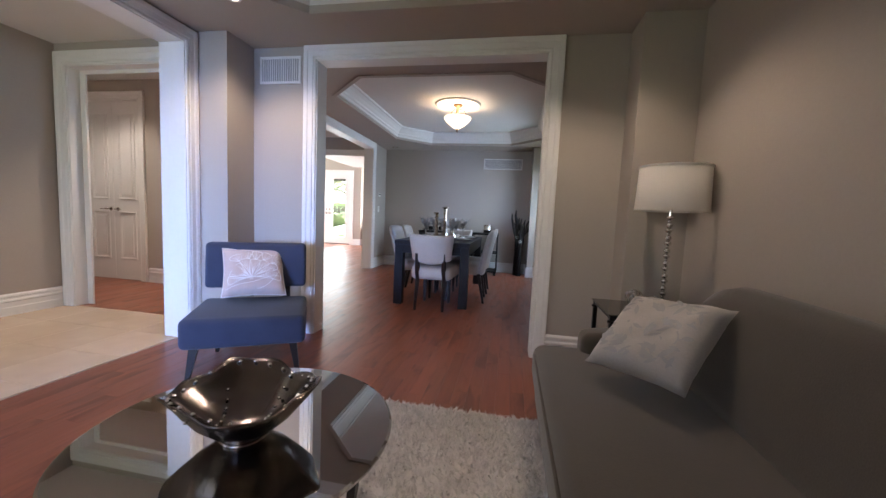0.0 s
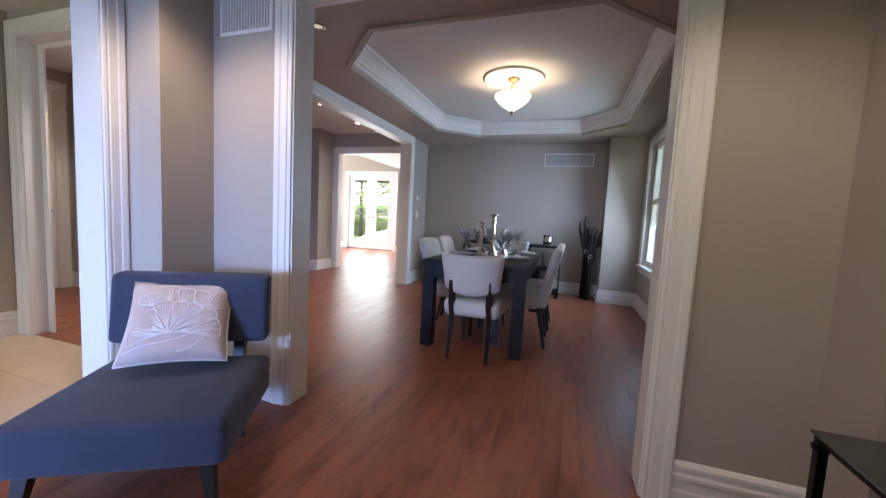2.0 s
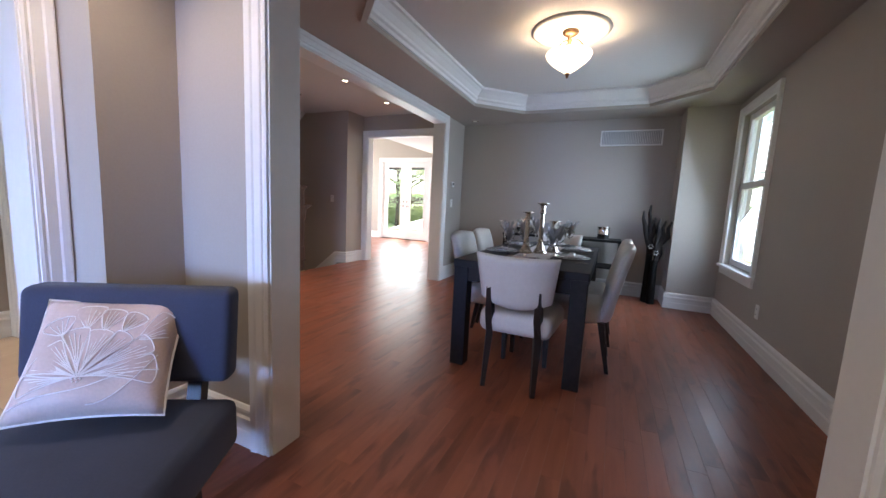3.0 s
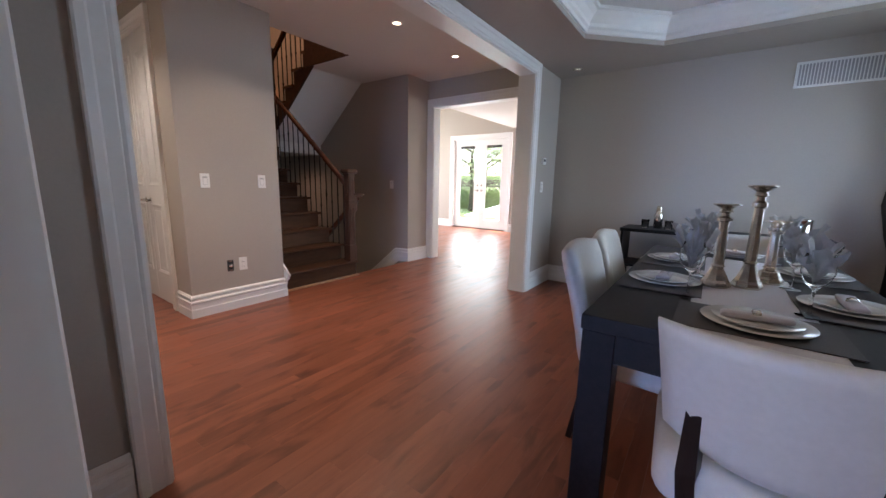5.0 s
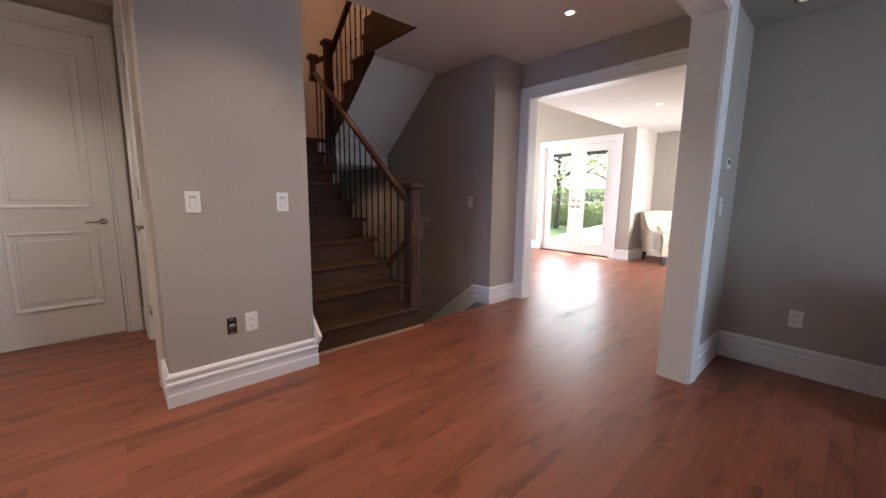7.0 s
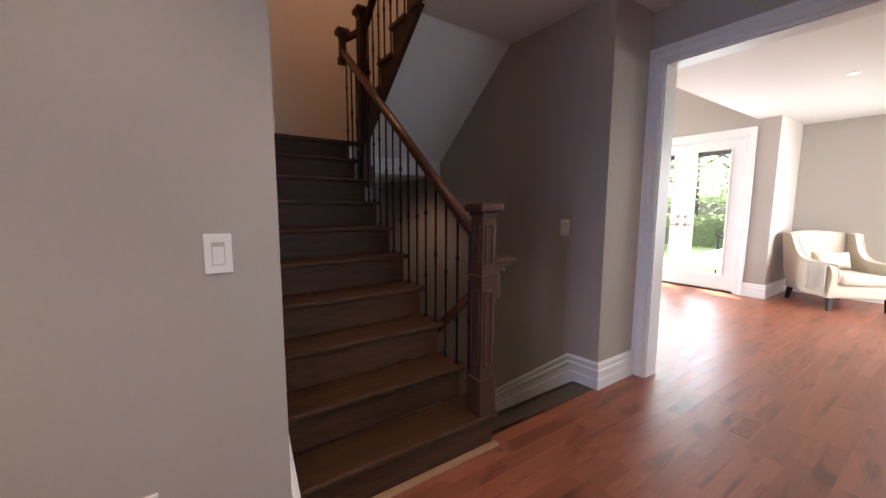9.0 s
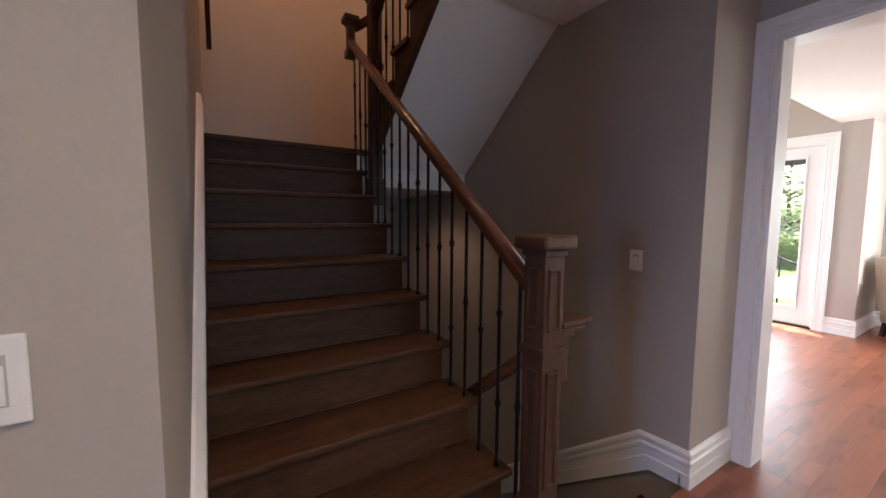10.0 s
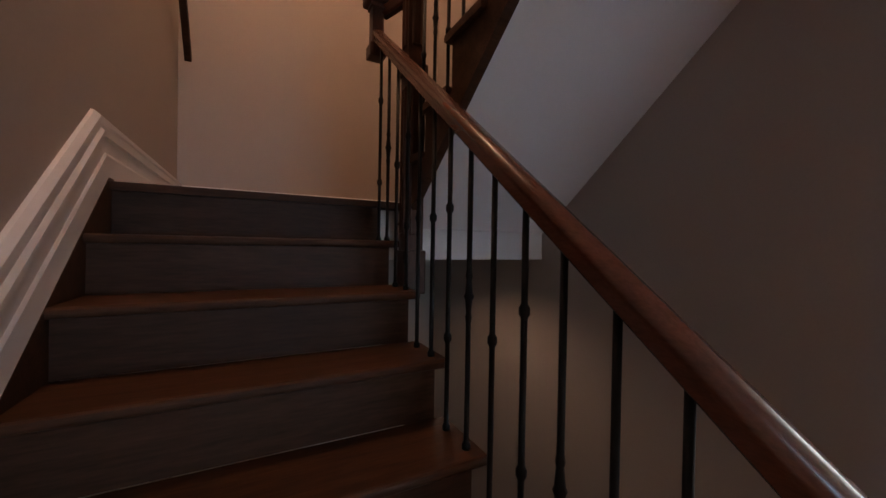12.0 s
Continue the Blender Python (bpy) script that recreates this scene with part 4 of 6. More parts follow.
def setting(x, y, rz, seed):
    p = thing("placemat", "charcoal woven placemat on the dining table", "placemat", pose(x, y, TZ, 0, 0, rz), "place settings")
    part("mat", bx(-0.20, 0.20, -0.14, 0.14, 0.0031, 0.006, bevel=0.0006, seg=1), MATTE, p)
    t = thing("plate_stack", "white charger and dinner plate with folded napkin", "plate", pose(x, y, TZ + 0.0062, 0, 0, rz), "place settings")
    part("charger", lathed([(0, 0), (0.075, 0), (0.09, 0.003), (0.135, 0.012), (0.136, 0.014), (0.088, 0.006), (0, 0.005)], 40), CHINA, t, "", True)
    part("plate", lathed([(0, 0.0065), (0.06, 0.0065), (0.075, 0.010), (0.108, 0.020), (0.109, 0.022), (0.072, 0.0135), (0, 0.011)], 40), CHINA, t, "", True)
    bm = sb(-0.085, 0.085, -0.028, 0.028, 0.0145, 0.032, r=0.008, seg=3)
    for v in bm.verts:
        v.co.y *= 0.45 + 0.55 * abs(v.co.x / 0.085)
        v.co.z += 0.006 * math.sin(v.co.x * 50)
    nap = part("napkin", bm, RUNNER, t, "folded pale napkin", True)
    bmr = bmesh.new()
    lathe(bmr, [(0.016, -0.011), (0.0185, -0.008), (0.0185, 0.008), (0.016, 0.011)], 20, pose(0, 0, 0.026, 0, 90, 0))
    part("napkin_ring", bmr, SILVER, nap, "silver napkin ring", True)


for k, (x, y, rz) in enumerate(((-1.085, 4.78, 90), (-1.085, 5.36, 90), (-0.535, 4.74, -90), (-0.535, 5.34, -90), (-0.81, 4.36, 180), (-0.81, 5.76, 0))):
    setting(x, y, rz, k)
for k, (x, y) in enumerate(((-0.99, 4.60), (-0.965, 5.02), (-0.66, 4.58), (-0.655, 4.98), (-0.97, 5.62), (-0.64, 5.60))):
    wine_glass(x, y, 20 + k)


def candlestick(x, y, h):
    k = h / 0.42
    pr = [(0, 0), (0.052, 0), (0.054, 0.008), (0.05, 0.02), (0.042, 0.03), (0.034, 0.05), (0.022, 0.09 * k), (0.02, 0.10 * k), (0.026, 0.105 * k), (0.02, 0.115 * k), (0.017, 0.30 * k), (0.016, 0.33 * k),
          (0.026, 0.335 * k), (0.026, 0.35 * k), (0.015, 0.36 * k), (0.015, 0.375 * k), (0.024, 0.38 * k), (0.018, 0.395 * k), (0.03, 0.405 * k), (0.048, 0.415 * k), (0.048, 0.42 * k), (0, 0.42 * k)]
    t = thing("candlestick", "antique silver pillar candlestick with wide cup", "candlestick", pose(x, y, TZ + 0.0032), "candlesticks on the table")
    part("stem", lathed(pr, 8), CANDLE, t)


candlestick(-0.905, 4.84, 0.34)
candlestick(-0.80, 4.90, 0.415)
candlestick(-0.72, 5.06, 0.27)

buffet = thing("buffet", "black sideboard with open shelves against the dining wall", "sideboard", pose(0, 0, 0))
BX0, BX1, BY0, BY1, BZ = -1.64, -0.14, 6.80, 7.24, 0.775
part("top", bx(BX0, BX1, BY0, BY1, BZ - 0.03, BZ, bevel=0.004), BLACKC, buffet)
part("bottom", bx(BX0 + 0.01, BX1 - 0.01, BY0 + 0.01, BY1, 0.06, 0.085), BLACKC, buffet)
part("back", bx(-1.079, -0.631, BY1 - 0.015, BY1 - 0.001, 0.0855, BZ - 0.0305), BLACKC, buffet)
for x in (BX0 + 0.01, -1.10, -0.63, BX1 - 0.03):
    part("side", bx(x, x + 0.02, BY0 + 0.01, BY1 - 0.016, 0.0855, BZ - 0.0305), BLACKC, buffet)
part("shelf", bx(BX0 + 0.031, -1.101, BY0 + 0.015, BY1 - 0.017, 0.41, 0.43), BLACKC, buffet)
part("shelf", bx(-0.609, BX1 - 0.031, BY0 + 0.015, BY1 - 0.017, 0.41, 0.43), BLACKC, buffet)
d = part("door", bx(-1.078, -0.632, BY0 + 0.002, BY0 + 0.02, 0.09, BZ - 0.033, bevel=0.002), BLACKC, buffet)
part("knob", lathed([(0, 0), (0.006, 0), (0.006, 0.012), (0.012, 0.018), (0.010, 0.026), (0, 0.028)], 14, pose(-0.67, BY0 + 0.002, 0.45, 90)), NICKEL, d, "", True)
for x in (BX0 + 0.04, BX1 - 0.04):
    for y in (BY0 + 0.05, BY1 - 0.05):
        part("foot", bx(x - 0.02, x + 0.02, y - 0.02, y + 0.02, 0, 0.0598), BLACKC, buffet)


def turned(name, label, cat, x, y, z, profile, material, seg=28):
    t = thing(name, label, cat, pose(x, y, z))
    part("body", lathed(profile, seg), material, t, "", True)
    return t


s = turned("cocktail_shaker", "polished silver cocktail shaker on the sideboard", "shaker", -1.35, 7.02, BZ, [(0, 0), (0.032, 0), (0.036, 0.004), (0.042, 0.11), (0.04, 0.125), (0.03, 0.15), (0.022, 0.165), (0.022, 0.17)], SILVER)
part("cap", lathed([(0.023, 0.170), (0.023, 0.205), (0.018, 0.21), (0, 0.21)], 24), SILVER, s, "", True)
for x in (-1.455, -1.26):
    turned("tumbler", "short clear glass tumbler on the sideboard", "glass", x, 7.0, BZ, [(0, 0), (0.03, 0), (0.036, 0.08), (0.034, 0.08), (0.029, 0.006), (0, 0.006)], THIN)
turned("ice_bucket", "embossed silver ice bucket on the sideboard", "bucket", -0.36, 7.02, BZ, [(0, 0), (0.068, 0), (0.07, 0.006), (0.072, 0.05), (0.076, 0.055), (0.076, 0.065), (0.073, 0.07), (0.076, 0.15), (0.079, 0.155), (0.074, 0.156), (0.07, 0.02), (0, 0.015)], SILVER, 14)
dome = turned("silver_dome", "rounded silver serving dome on the sideboard", "serving dish", -0.95, 7.0, BZ, [(0, 0), (0.11, 0), (0.112, 0.006), (0.10, 0.01), (0.095, 0.04), (0.075, 0.075), (0.04, 0.095), (0.012, 0.10), (0.01, 0.115), (0.018, 0.125), (0, 0.134)], SILVER)
turned("white_vase", "small white ceramic vase inside the sideboard", "vase", -1.36, 7.0, 0.0855, [(0, 0), (0.035, 0), (0.05, 0.06), (0.052, 0.11), (0.03, 0.17), (0.026, 0.19), (0.036, 0.20), (0.03, 0.2), (0.02, 0.185), (0, 0.18)], CHINA)
turned("shallow_bowl", "shallow grey glass bowl on the sideboard shelf", "bowl", -1.34, 7.0, 0.4302, [(0, 0), (0.04, 0), (0.10, 0.035), (0.13, 0.045), (0.128, 0.049), (0.095, 0.04), (0.038, 0.007), (0, 0.007)], CHINA)

# tall floor vases with dried leaves
for k, (x, y, h) in enumerate(((0.20, 7.13, 0.62), (0.255, 7.05, 0.55))):
    v = thing("floor_vase", "tall slim black floor vase with dark dried leaves", "vase", pose(x, y, 0), "black floor vases")
    part("body", lathed([(0, 0), (0.048, 0), (0.05, 0.01), (0.043, h * 0.4), (0.036, h * 0.85), (0.04, h), (0.034, h), (0.03, h * 0.85), (0, h * 0.8)], 20), BLACKC, v, "", True)
    q = random.Random(40 + k)
    for j in range(3):
        ln = q.uniform(0.46, 0.64)
        sway = (-0.11, -0.04, 0.02, 0.01, 0.07, 0.13)[j + 3 * k]
        bm = bmesh.new()
        tube(bm, [(0, 0, h * 0.82), (sway * 0.3 + 0.012, 0.01, h + ln * 0.2), (sway * 0.45 - 0.012, 0.012, h + ln * 0.4), (sway * 0.8 + 0.01, 0.0, h + ln * 0.62), (sway * 0.9 - 0.012, 0.008, h + ln * 0.82), (sway * 1.05, 0.0, h + ln)], [0.016, 0.030, 0.022, 0.032, 0.020, 0.010], 7)
        part("dried_leaf", bm, BRANCH, v, "", True)
    bm = bmesh.new()
    for j in range(6):
        c = radians(60 * j)
        bmesh.ops.create_icosphere(bm, subdivisions=1, radius=0.011, matrix=pose(0.024 * math.cos(c), -0.055, h + 0.10 + 0.024 * math.sin(c)))
    part("ribbon", bm, CHINA, v, "small white bow")

# ceiling light and medallion
med = tagged(obj("ceiling_medallion", lathed([(0, 0), (0.10, 0), (0.11, -0.008), (0.13, -0.004), (0.24, -0.006), (0.26, -0.014), (0.29, -0.018), (0.305, -0.01), (0.31, 0.0)], 64), CEIL, True), "round white plaster ceiling medallion", "medallion")
med.location = (-0.728, 5.10, 2.564)
lampc = thing("ceiling_light", "semi-flush ceiling light with glowing alabaster bowl", "ceiling light", pose(-0.728, 5.10, 2.556))
part("canopy", lathed([(0, 0), (0.065, 0), (0.066, -0.012), (0.04, -0.03), (0.014, -0.036), (0.012, -0.10), (0, -0.10)], 28), BRONZE, lampc, "bronze canopy", True)
part("bowl", lathed([(0.178, -0.165), (0.182, -0.172), (0.172, -0.20), (0.14, -0.235), (0.09, -0.275), (0.05, -0.30), (0.028, -0.318), (0, -0.325), (0, -0.319), (0.046, -0.294), (0.086, -0.268), (0.135, -0.228), (0.166, -0.195), (0.174, -0.170)], 48), FROST, lampc, "glowing alabaster glass bowl", True)
part("finial", lathed([(0, -0.318), (0.018, -0.32), (0.02, -0.33), (0.01, -0.34), (0.012, -0.35), (0, -0.362)], 16), BRONZE, lampc, "", True)
for i in range(3):
    a = radians(30 + 120 * i)
    c, sn = math.cos(a), math.sin(a)
    part("arm", tube(bmesh.new(), [(0.012 * c, 0.012 * sn, -0.06), (0.07 * c, 0.07 * sn, -0.05), (0.12 * c, 0.12 * sn, -0.09), (0.10 * c, 0.10 * sn, -0.13), (0.15 * c, 0.15 * sn, -0.15), (0.18 * c, 0.18 * sn, -0.165)], 0.006, 8), BRONZE, lampc, "", True)
bulb("ceiling_light_bulb", (-0.728, 5.10, 2.335), 8, (1.0, 0.76, 0.54), 0.05)

# dining window
casing("y", 0.89, -1, 5.87, 6.75, 2.19, 0.085, 0.62)
w = thing("dining_window", "white framed sash window with sill", "window", pose(0.97, 6.31, 1.41))
for y in (-0.42, 0.42):
    part("stile", bx(-0.03, 0.03, y - 0.03, y + 0.03, -0.79, 0.79), WHITE, w)
for z in (-0.755, 0.05, 0.755):
    part("rail", bx(-0.028, 0.028, -0.389, 0.389, z - 0.03, z + 0.03), WHITE, w)
for z in (-0.35, 0.40):
    p = part("pane", bx(-0.003, 0.003, -0.389, 0.389, z - 0.372 if z < 0 else z - 0.318, z + 0.368 if z < 0 else z + 0.322), GLASS, w)
    p.visible_shadow = False
part("sill", bx(-0.13, -0.032, -0.52, 0.52, -0.82, -0.79, bevel=0.005), WHITE, w, "projecting white sill")
structure("trim", bx(0.868, 0.889, 5.80, 6.82, 0.52, 0.588), WHITE, "white apron moulding under the window sill", "trim")
# ---- hall: doors, switches, stairs ----
def panel_door(parent, w, h, panels, handle_x, hinge_x, lever=1):
    """A leaf in the plane x, z, its face at y = 0 looking to -y; panels as (x0, x1, z0, z1)."""
    bm = bx(0.002, w - 0.002, 0, 0.04, 0.006, h)
    leaf = part("leaf", bm, WHITE, parent, "white painted raised-panel door leaf")
    for x0, x1, z0, z1 in panels:
        bm = bmesh.new()
        pts = [(x0, 0, z0), (x0, 0, z1), (x1, 0, z1), (x1, 0, z0)]
        sweep(bm, pts, (0, -1, 0), [(0, 0), (0, 0.008), (-0.008, 0.012), (-0.02, 0.007), (-0.03, 0.003), (-0.03, 0)], True)
        part("moulding", bm, WHITE, leaf)
        bm = bmesh.new()
        box(bm, x0 + 0.055, x1 - 0.055, -0.007, 0.001, z0 + 0.055, z1 - 0.055, 0.006, 1)
        part("panel", bm, WHITE, leaf)
    handle = part("handle", lathed([(0, -0.012), (0.026, -0.012), (0.026, 0.0), (0, 0.0)], 20, pose(handle_x, -0.001, 0.95, 90)), NICKEL, parent, "brushed nickel lever handle", True)
    bm = tube(bmesh.new(), [(handle_x, 0, 0.95), (handle_x, -0.045, 0.95), (handle_x + 0.02 * lever, -0.052, 0.95), (handle_x + 0.11 * lever, -0.05, 0.945)], [0.009, 0.009, 0.009, 0.006])
    part("lever", bm, NICKEL, handle, "", True)
    for z in (0.25, h / 2, h - 0.22):
        part("hinge", tube(bmesh.new(), [(hinge_x, -0.006, z - 0.045), (hinge_x, -0.006, z + 0.045)], 0.008), NICKEL, parent, "", True)


DH = 2.36
panels = [(0.09, 0.36, 0.28, 0.92), (0.09, 0.36, 1.08, DH - 0.16)]
for k, x in enumerate((-5.622, -5.19)):
    d = thing("closet_door", "white two-panel closet door leaf, closed, nickel lever", "door", pose(x, 4.135, 0), "double closet doors")
    panel_door(d, 0.43, DH, panels, 0.375 if k == 0 else 0.055, 0.004 if k == 0 else 0.426, -1 if k == 0 else 1)
jamb("x", -5.64, -4.74, 4.118, 4.20, 2.38)
casing("x", 4.12, -1, -5.625, -4.755, 2.367, 0.105)
d = thing("hall_door", "white two-panel interior door with nickel lever, closed", "door", pose(-5.985, 3.25, 0, 0, 0, 90))
panel_door(d, 0.72, DH, [(0.11, 0.61, 0.28, 0.88), (0.11, 0.61, 1.06, DH - 0.16)], 0.655, 0.004, -1)
jamb("y", 3.23, 3.99, -6.06, -5.968, 2.38)
casing("y", -5.97, 1, 3.245, 3.975, 2.367, 0.105)


# greyer frame colour paints in the shade of the gap round a rocker
GAP_SHADE = mat("rocker_gap_shade", (0.50, 0.49, 0.47), 0.5)


def wall_plate(name, label, m, rocker=True, w=0.072, h=0.118):
    t = thing(name, label, "switch" if rocker else "outlet", m)
    part("plate", bx(-w / 2, w / 2, -0.006, 0.001, -h / 2, h / 2, bevel=0.003), PLASTIC, t)
    if rocker:
        bm = bx(-0.017, 0.017, -0.0065, -0.002, -0.034, 0.034)
        part("frame", bm, GAP_SHADE, t)
        bm = bmesh.new()
        vs = box(bm, -0.0145, 0.0145, -0.009, -0.004, -0.031, 0.031)
        for v in vs:
            if v.co.z > 0 and v.co.y < -0.006:
                v.co.y += 0.003
        part("rocker", bm, PLASTIC, t)
    else:
        for z in (-0.021, 0.021):
            face = part("receptacle", bx(-0.016, 0.016, -0.0075, -0.002, z - 0.014, z + 0.014, bevel=0.003), PLASTIC, t)
            for x in (-0.006, 0.006):
                part("slot", bx(x - 0.0012, x + 0.0012, -0.0082, -0.006, z - 0.005, z + 0.006), BLACKP, face)
    return t


EAST, SOUTH = 90, 0     # which way a plate looks: +x, or -y
wall_plate("light_switch", "white rocker light switch on the hall wall", pose(-4.35, 4.295, 1.138, 0, 0, EAST))
wall_plate("light_switch", "white rocker light switch beside the stairs", pose(-4.35, 4.77, 1.138, 0, 0, EAST))
wall_plate("light_switch", "white rocker light switch on the stair wall", pose(-4.84, 7.0, 1.125, 0, 0, SOUTH))
wall_plate("outlet", "white duplex wall outlet low on the wall", pose(-4.35, 4.548, 0.40, 0, 0, EAST), False)
wall_plate("outlet", "white duplex outlet on the dining wall", pose(-2.10, 7.37, 0.385, 0, 0, SOUTH), False)
wall_plate("outlet", "white duplex outlet below the dining window", pose(0.89, 5.62, 0.36, 0, 0, 270), False)
b = thing("open_outlet_box", "uncovered electrical box with exposed device and no plate", "outlet", pose(-4.35, 4.440, 0.397, 0, 0, EAST))
part("recess", bx(-0.026, 0.026, -0.002, 0.001, -0.05, 0.05), BLACKP, b, "black box opening")
part("bracket", bx(-0.014, 0.014, -0.006, -0.001, -0.046, -0.034), NICKEL, b)
part("bracket", bx(-0.014, 0.014, -0.006, -0.001, 0.034, 0.046), NICKEL, b)
part("connector", lathed([(0, 0), (0.016, 0), (0.016, 0.012), (0.008, 0.014), (0, 0.014)], 16, pose(0, -0.001, 0, 90)), NICKEL, b, "round metal connector", True)
t = thing("thermostat", "small white wall thermostat by the hall opening", "thermostat", pose(-2.52, 6.98, 1.42, 0, 0, EAST))
part("body", bx(-0.045, 0.045, -0.022, 0.0, -0.035, 0.035, bevel=0.006), PLASTIC, t)
part("display", bx(-0.028, 0.028, -0.0235, -0.02, -0.005, 0.022), BLACKP, t)
wall_plate("light_switch", "white rocker light switch below the thermostat", pose(-2.52, 6.98, 1.14, 0, 0, EAST))

# stairs
STRIP = mat("pale_oak_strip", (0.38, 0.22, 0.13), 0.4, vary=0.15, grain=30)
RISE, RUN, X1 = 0.188, 0.2255, -4.455
TREAD_Y0, TREAD_Y1 = 4.968, 5.965
stairs = thing("staircase", "dark stained oak staircase with one open side", "staircase")


def tread(parent, x, y0, y1, z, depth, way=-1, ends=True):
    """One tread with a rounded nose at x, running back in the direction way."""
    bm = bmesh.new()
    a, c = (x + depth * way, x) if way < 0 else (x, x + depth * way)
    vs = box(bm, a, c, y0, y1, z - 0.03, z)
    nose = [e for e in bm.edges if all(abs(v.co.x - x) < 1e-4 for v in e.verts) and abs(e.verts[0].co.z - e.verts[1].co.z) < 1e-4]
    bmesh.ops.bevel(bm, geom=nose, offset=0.012, segments=3, affect="EDGES", profile=0.5)
    return part("tread", bm, OAK, parent)


for n in range(1, 10):
    x, z = X1 - RUN * (n - 1), RISE * n
    tread(stairs, x, TREAD_Y0, TREAD_Y1 + (0.03 if n == 1 else 0), z, RUN + 0.02)
    part("riser", bx(x - 0.045, x - 0.025, TREAD_Y0, TREAD_Y1 - 0.035 + (0.05 if n == 1 else 0), z - RISE, z - 0.0302), OAK, stairs)
xt = X1 - RUN * 9
part("riser", bx(xt - 0.045, xt - 0.025, TREAD_Y0, 5.95, RISE * 9, RISE * 10 - 0.0302), OAK, stairs)
part("floor_nosing", bx(X1 - 0.024, X1 + 0.012, TREAD_Y0, 6.00, 0.0, 0.016, bevel=0.004), STRIP, stairs, "lighter wood strip at the foot of the stairs")
# side stringer under the open tread ends
bm = bmesh.new()
prof = []
for n in range(1, 11):
    x = X1 - RUN * (n - 1) - 0.03
    prof += [(x, RISE * (n - 1) - (0.001 if n > 1 else 0)), (x, RISE * n - 0.0305)]
low = [(xt - 0.03, RISE * 10 - 0.42), (X1 - 0.30, 0.0)]
loop = [bm.verts.new((x, 5.93, z)) for x, z in prof + low]
f = bm.faces.new(loop)
r = bmesh.ops.extrude_face_region(bm, geom=[f])
bmesh.ops.translate(bm, vec=(0, -0.03, 0), verts=[v for v in r["geom"] if isinstance(v, bmesh.types.BMVert)])
part("stringer", bm, OAK, stairs, "dark oak stringer on the open side")
# wall-side skirt board
bm = bmesh.new()
sk = [(X1 - 0.01, 0.0), (X1 - 0.01, 0.13), (xt, RISE * 10 + 0.012), (xt - 0.05, RISE * 10 + 0.012), (xt - 0.05, RISE * 9), (X1 - 0.3, 0.0)]
loop = [bm.verts.new((x, 4.940, z)) for x, z in sk]
f = bm.faces.new(loop)
r = bmesh.ops.extrude_face_region(bm, geom=[f])
bmesh.ops.translate(bm, vec=(0, 0.028, 0), verts=[v for v in r["geom"] if isinstance(v, bmesh.types.BMVert)])
part("skirt_board", bm, OAK, stairs, "dark oak skirt board along the wall")
# white base moulding that climbs the wall with the stairs
rising = [(a, b) for b, a in BASE]
structure("baseboard", sweep(bmesh.new(), [(-4.40, 4.938, 0.065), (xt - 0.01, 4.938, 1.884), (-8.0, 4.938, 1.884)], (0, 1, 0), [(a * 1.15, b * 1.3) for a, b in rising]), WHITE,
          "white stepped base moulding climbing beside the stairs", "baseboard")
structure("baseboard", sweep(bmesh.new(), [(-8.0, 7.0, 1.883), (-8.0, 4.938, 1.883)], (0, 0, 1), BASE), WHITE, "white stepped baseboard on the stair landing", "baseboard")
# landing
landing = thing("stair_landing", "dark oak stair landing with white underside", "landing")
part("deck", bx(-7.995, xt, 4.958, 6.998, RISE * 10 - 0.03, RISE * 10), OAK, landing)
part("fascia", bx(xt - 0.06, xt - 0.03, 5.955, 6.995, 1.63, 1.80), CEIL, landing, "white fascia under the landing")
part("soffit", bx(-7.995, xt - 0.03, 4.958, 6.998, 1.60, 1.63), CEIL, landing, "white plaster underside")
part("core", bx(-7.99, xt - 0.065, 5.93, 6.99, 1.635, 1.845), CEIL, landing)

# upper flight back towards the hall
flight = thing("upper_staircase", "dark oak upper stair flight with white plaster soffit", "staircase")
UX = xt + 0.03
for n in range(1, 9):
    x, z = UX + RUN * (n - 1), RISE * (10 + n)
    tread(flight, x, 6.03, 6.995, z, RUN + 0.02, 1)
    part("riser", bx(x + 0.025, x + 0.045, 6.08, 6.99, z - RISE, z - 0.0302), OAK, flight)
bm = bmesh.new()
prof = []
for n in range(1, 9):
    x = UX + RUN * (n - 1) + 0.03
    prof += [(x, RISE * (9 + n) - 0.02), (x, RISE * (10 + n) - 0.0305)]
top = prof[-1]
prof += [(top[0] + 0.2, top[1]), (top[0] + 0.2, top[1] - 0.20), (UX + 0.03, RISE * 10 - 0.11), (UX - 0.05, RISE * 10 - 0.11)]
loop = [bm.verts.new((x, 6.05, z)) for x, z in prof]
f = bm.faces.new(loop)
r = bmesh.ops.extrude_face_region(bm, geom=[f])
bmesh.ops.translate(bm, vec=(0, 0.035, 0), verts=[v for v in r["geom"] if isinstance(v, bmesh.types.BMVert)])
part("stringer", bm, OAK, flight, "dark oak stringer")
bm = bmesh.new()
x0, z0 = xt - 0.02, 1.76
sl = RISE / RUN
q = [(x0, z0), (x0 + 2.0, z0 + 2.0 * sl), (x0 + 2.0, z0 + 2.0 * sl + 0.02), (x0, z0 + 0.02)]
loop = [bm.verts.new((x, 6.087, z)) for x, z in q]
f = bm.faces.new(loop)
r = bmesh.ops.extrude_face_region(bm, geom=[f])
bmesh.ops.translate(bm, vec=(0, 0.911, 0), verts=[v for v in r["geom"] if isinstance(v, bmesh.types.BMVert)])
part("soffit", bm, CEIL, flight, "white sloping plaster underside")


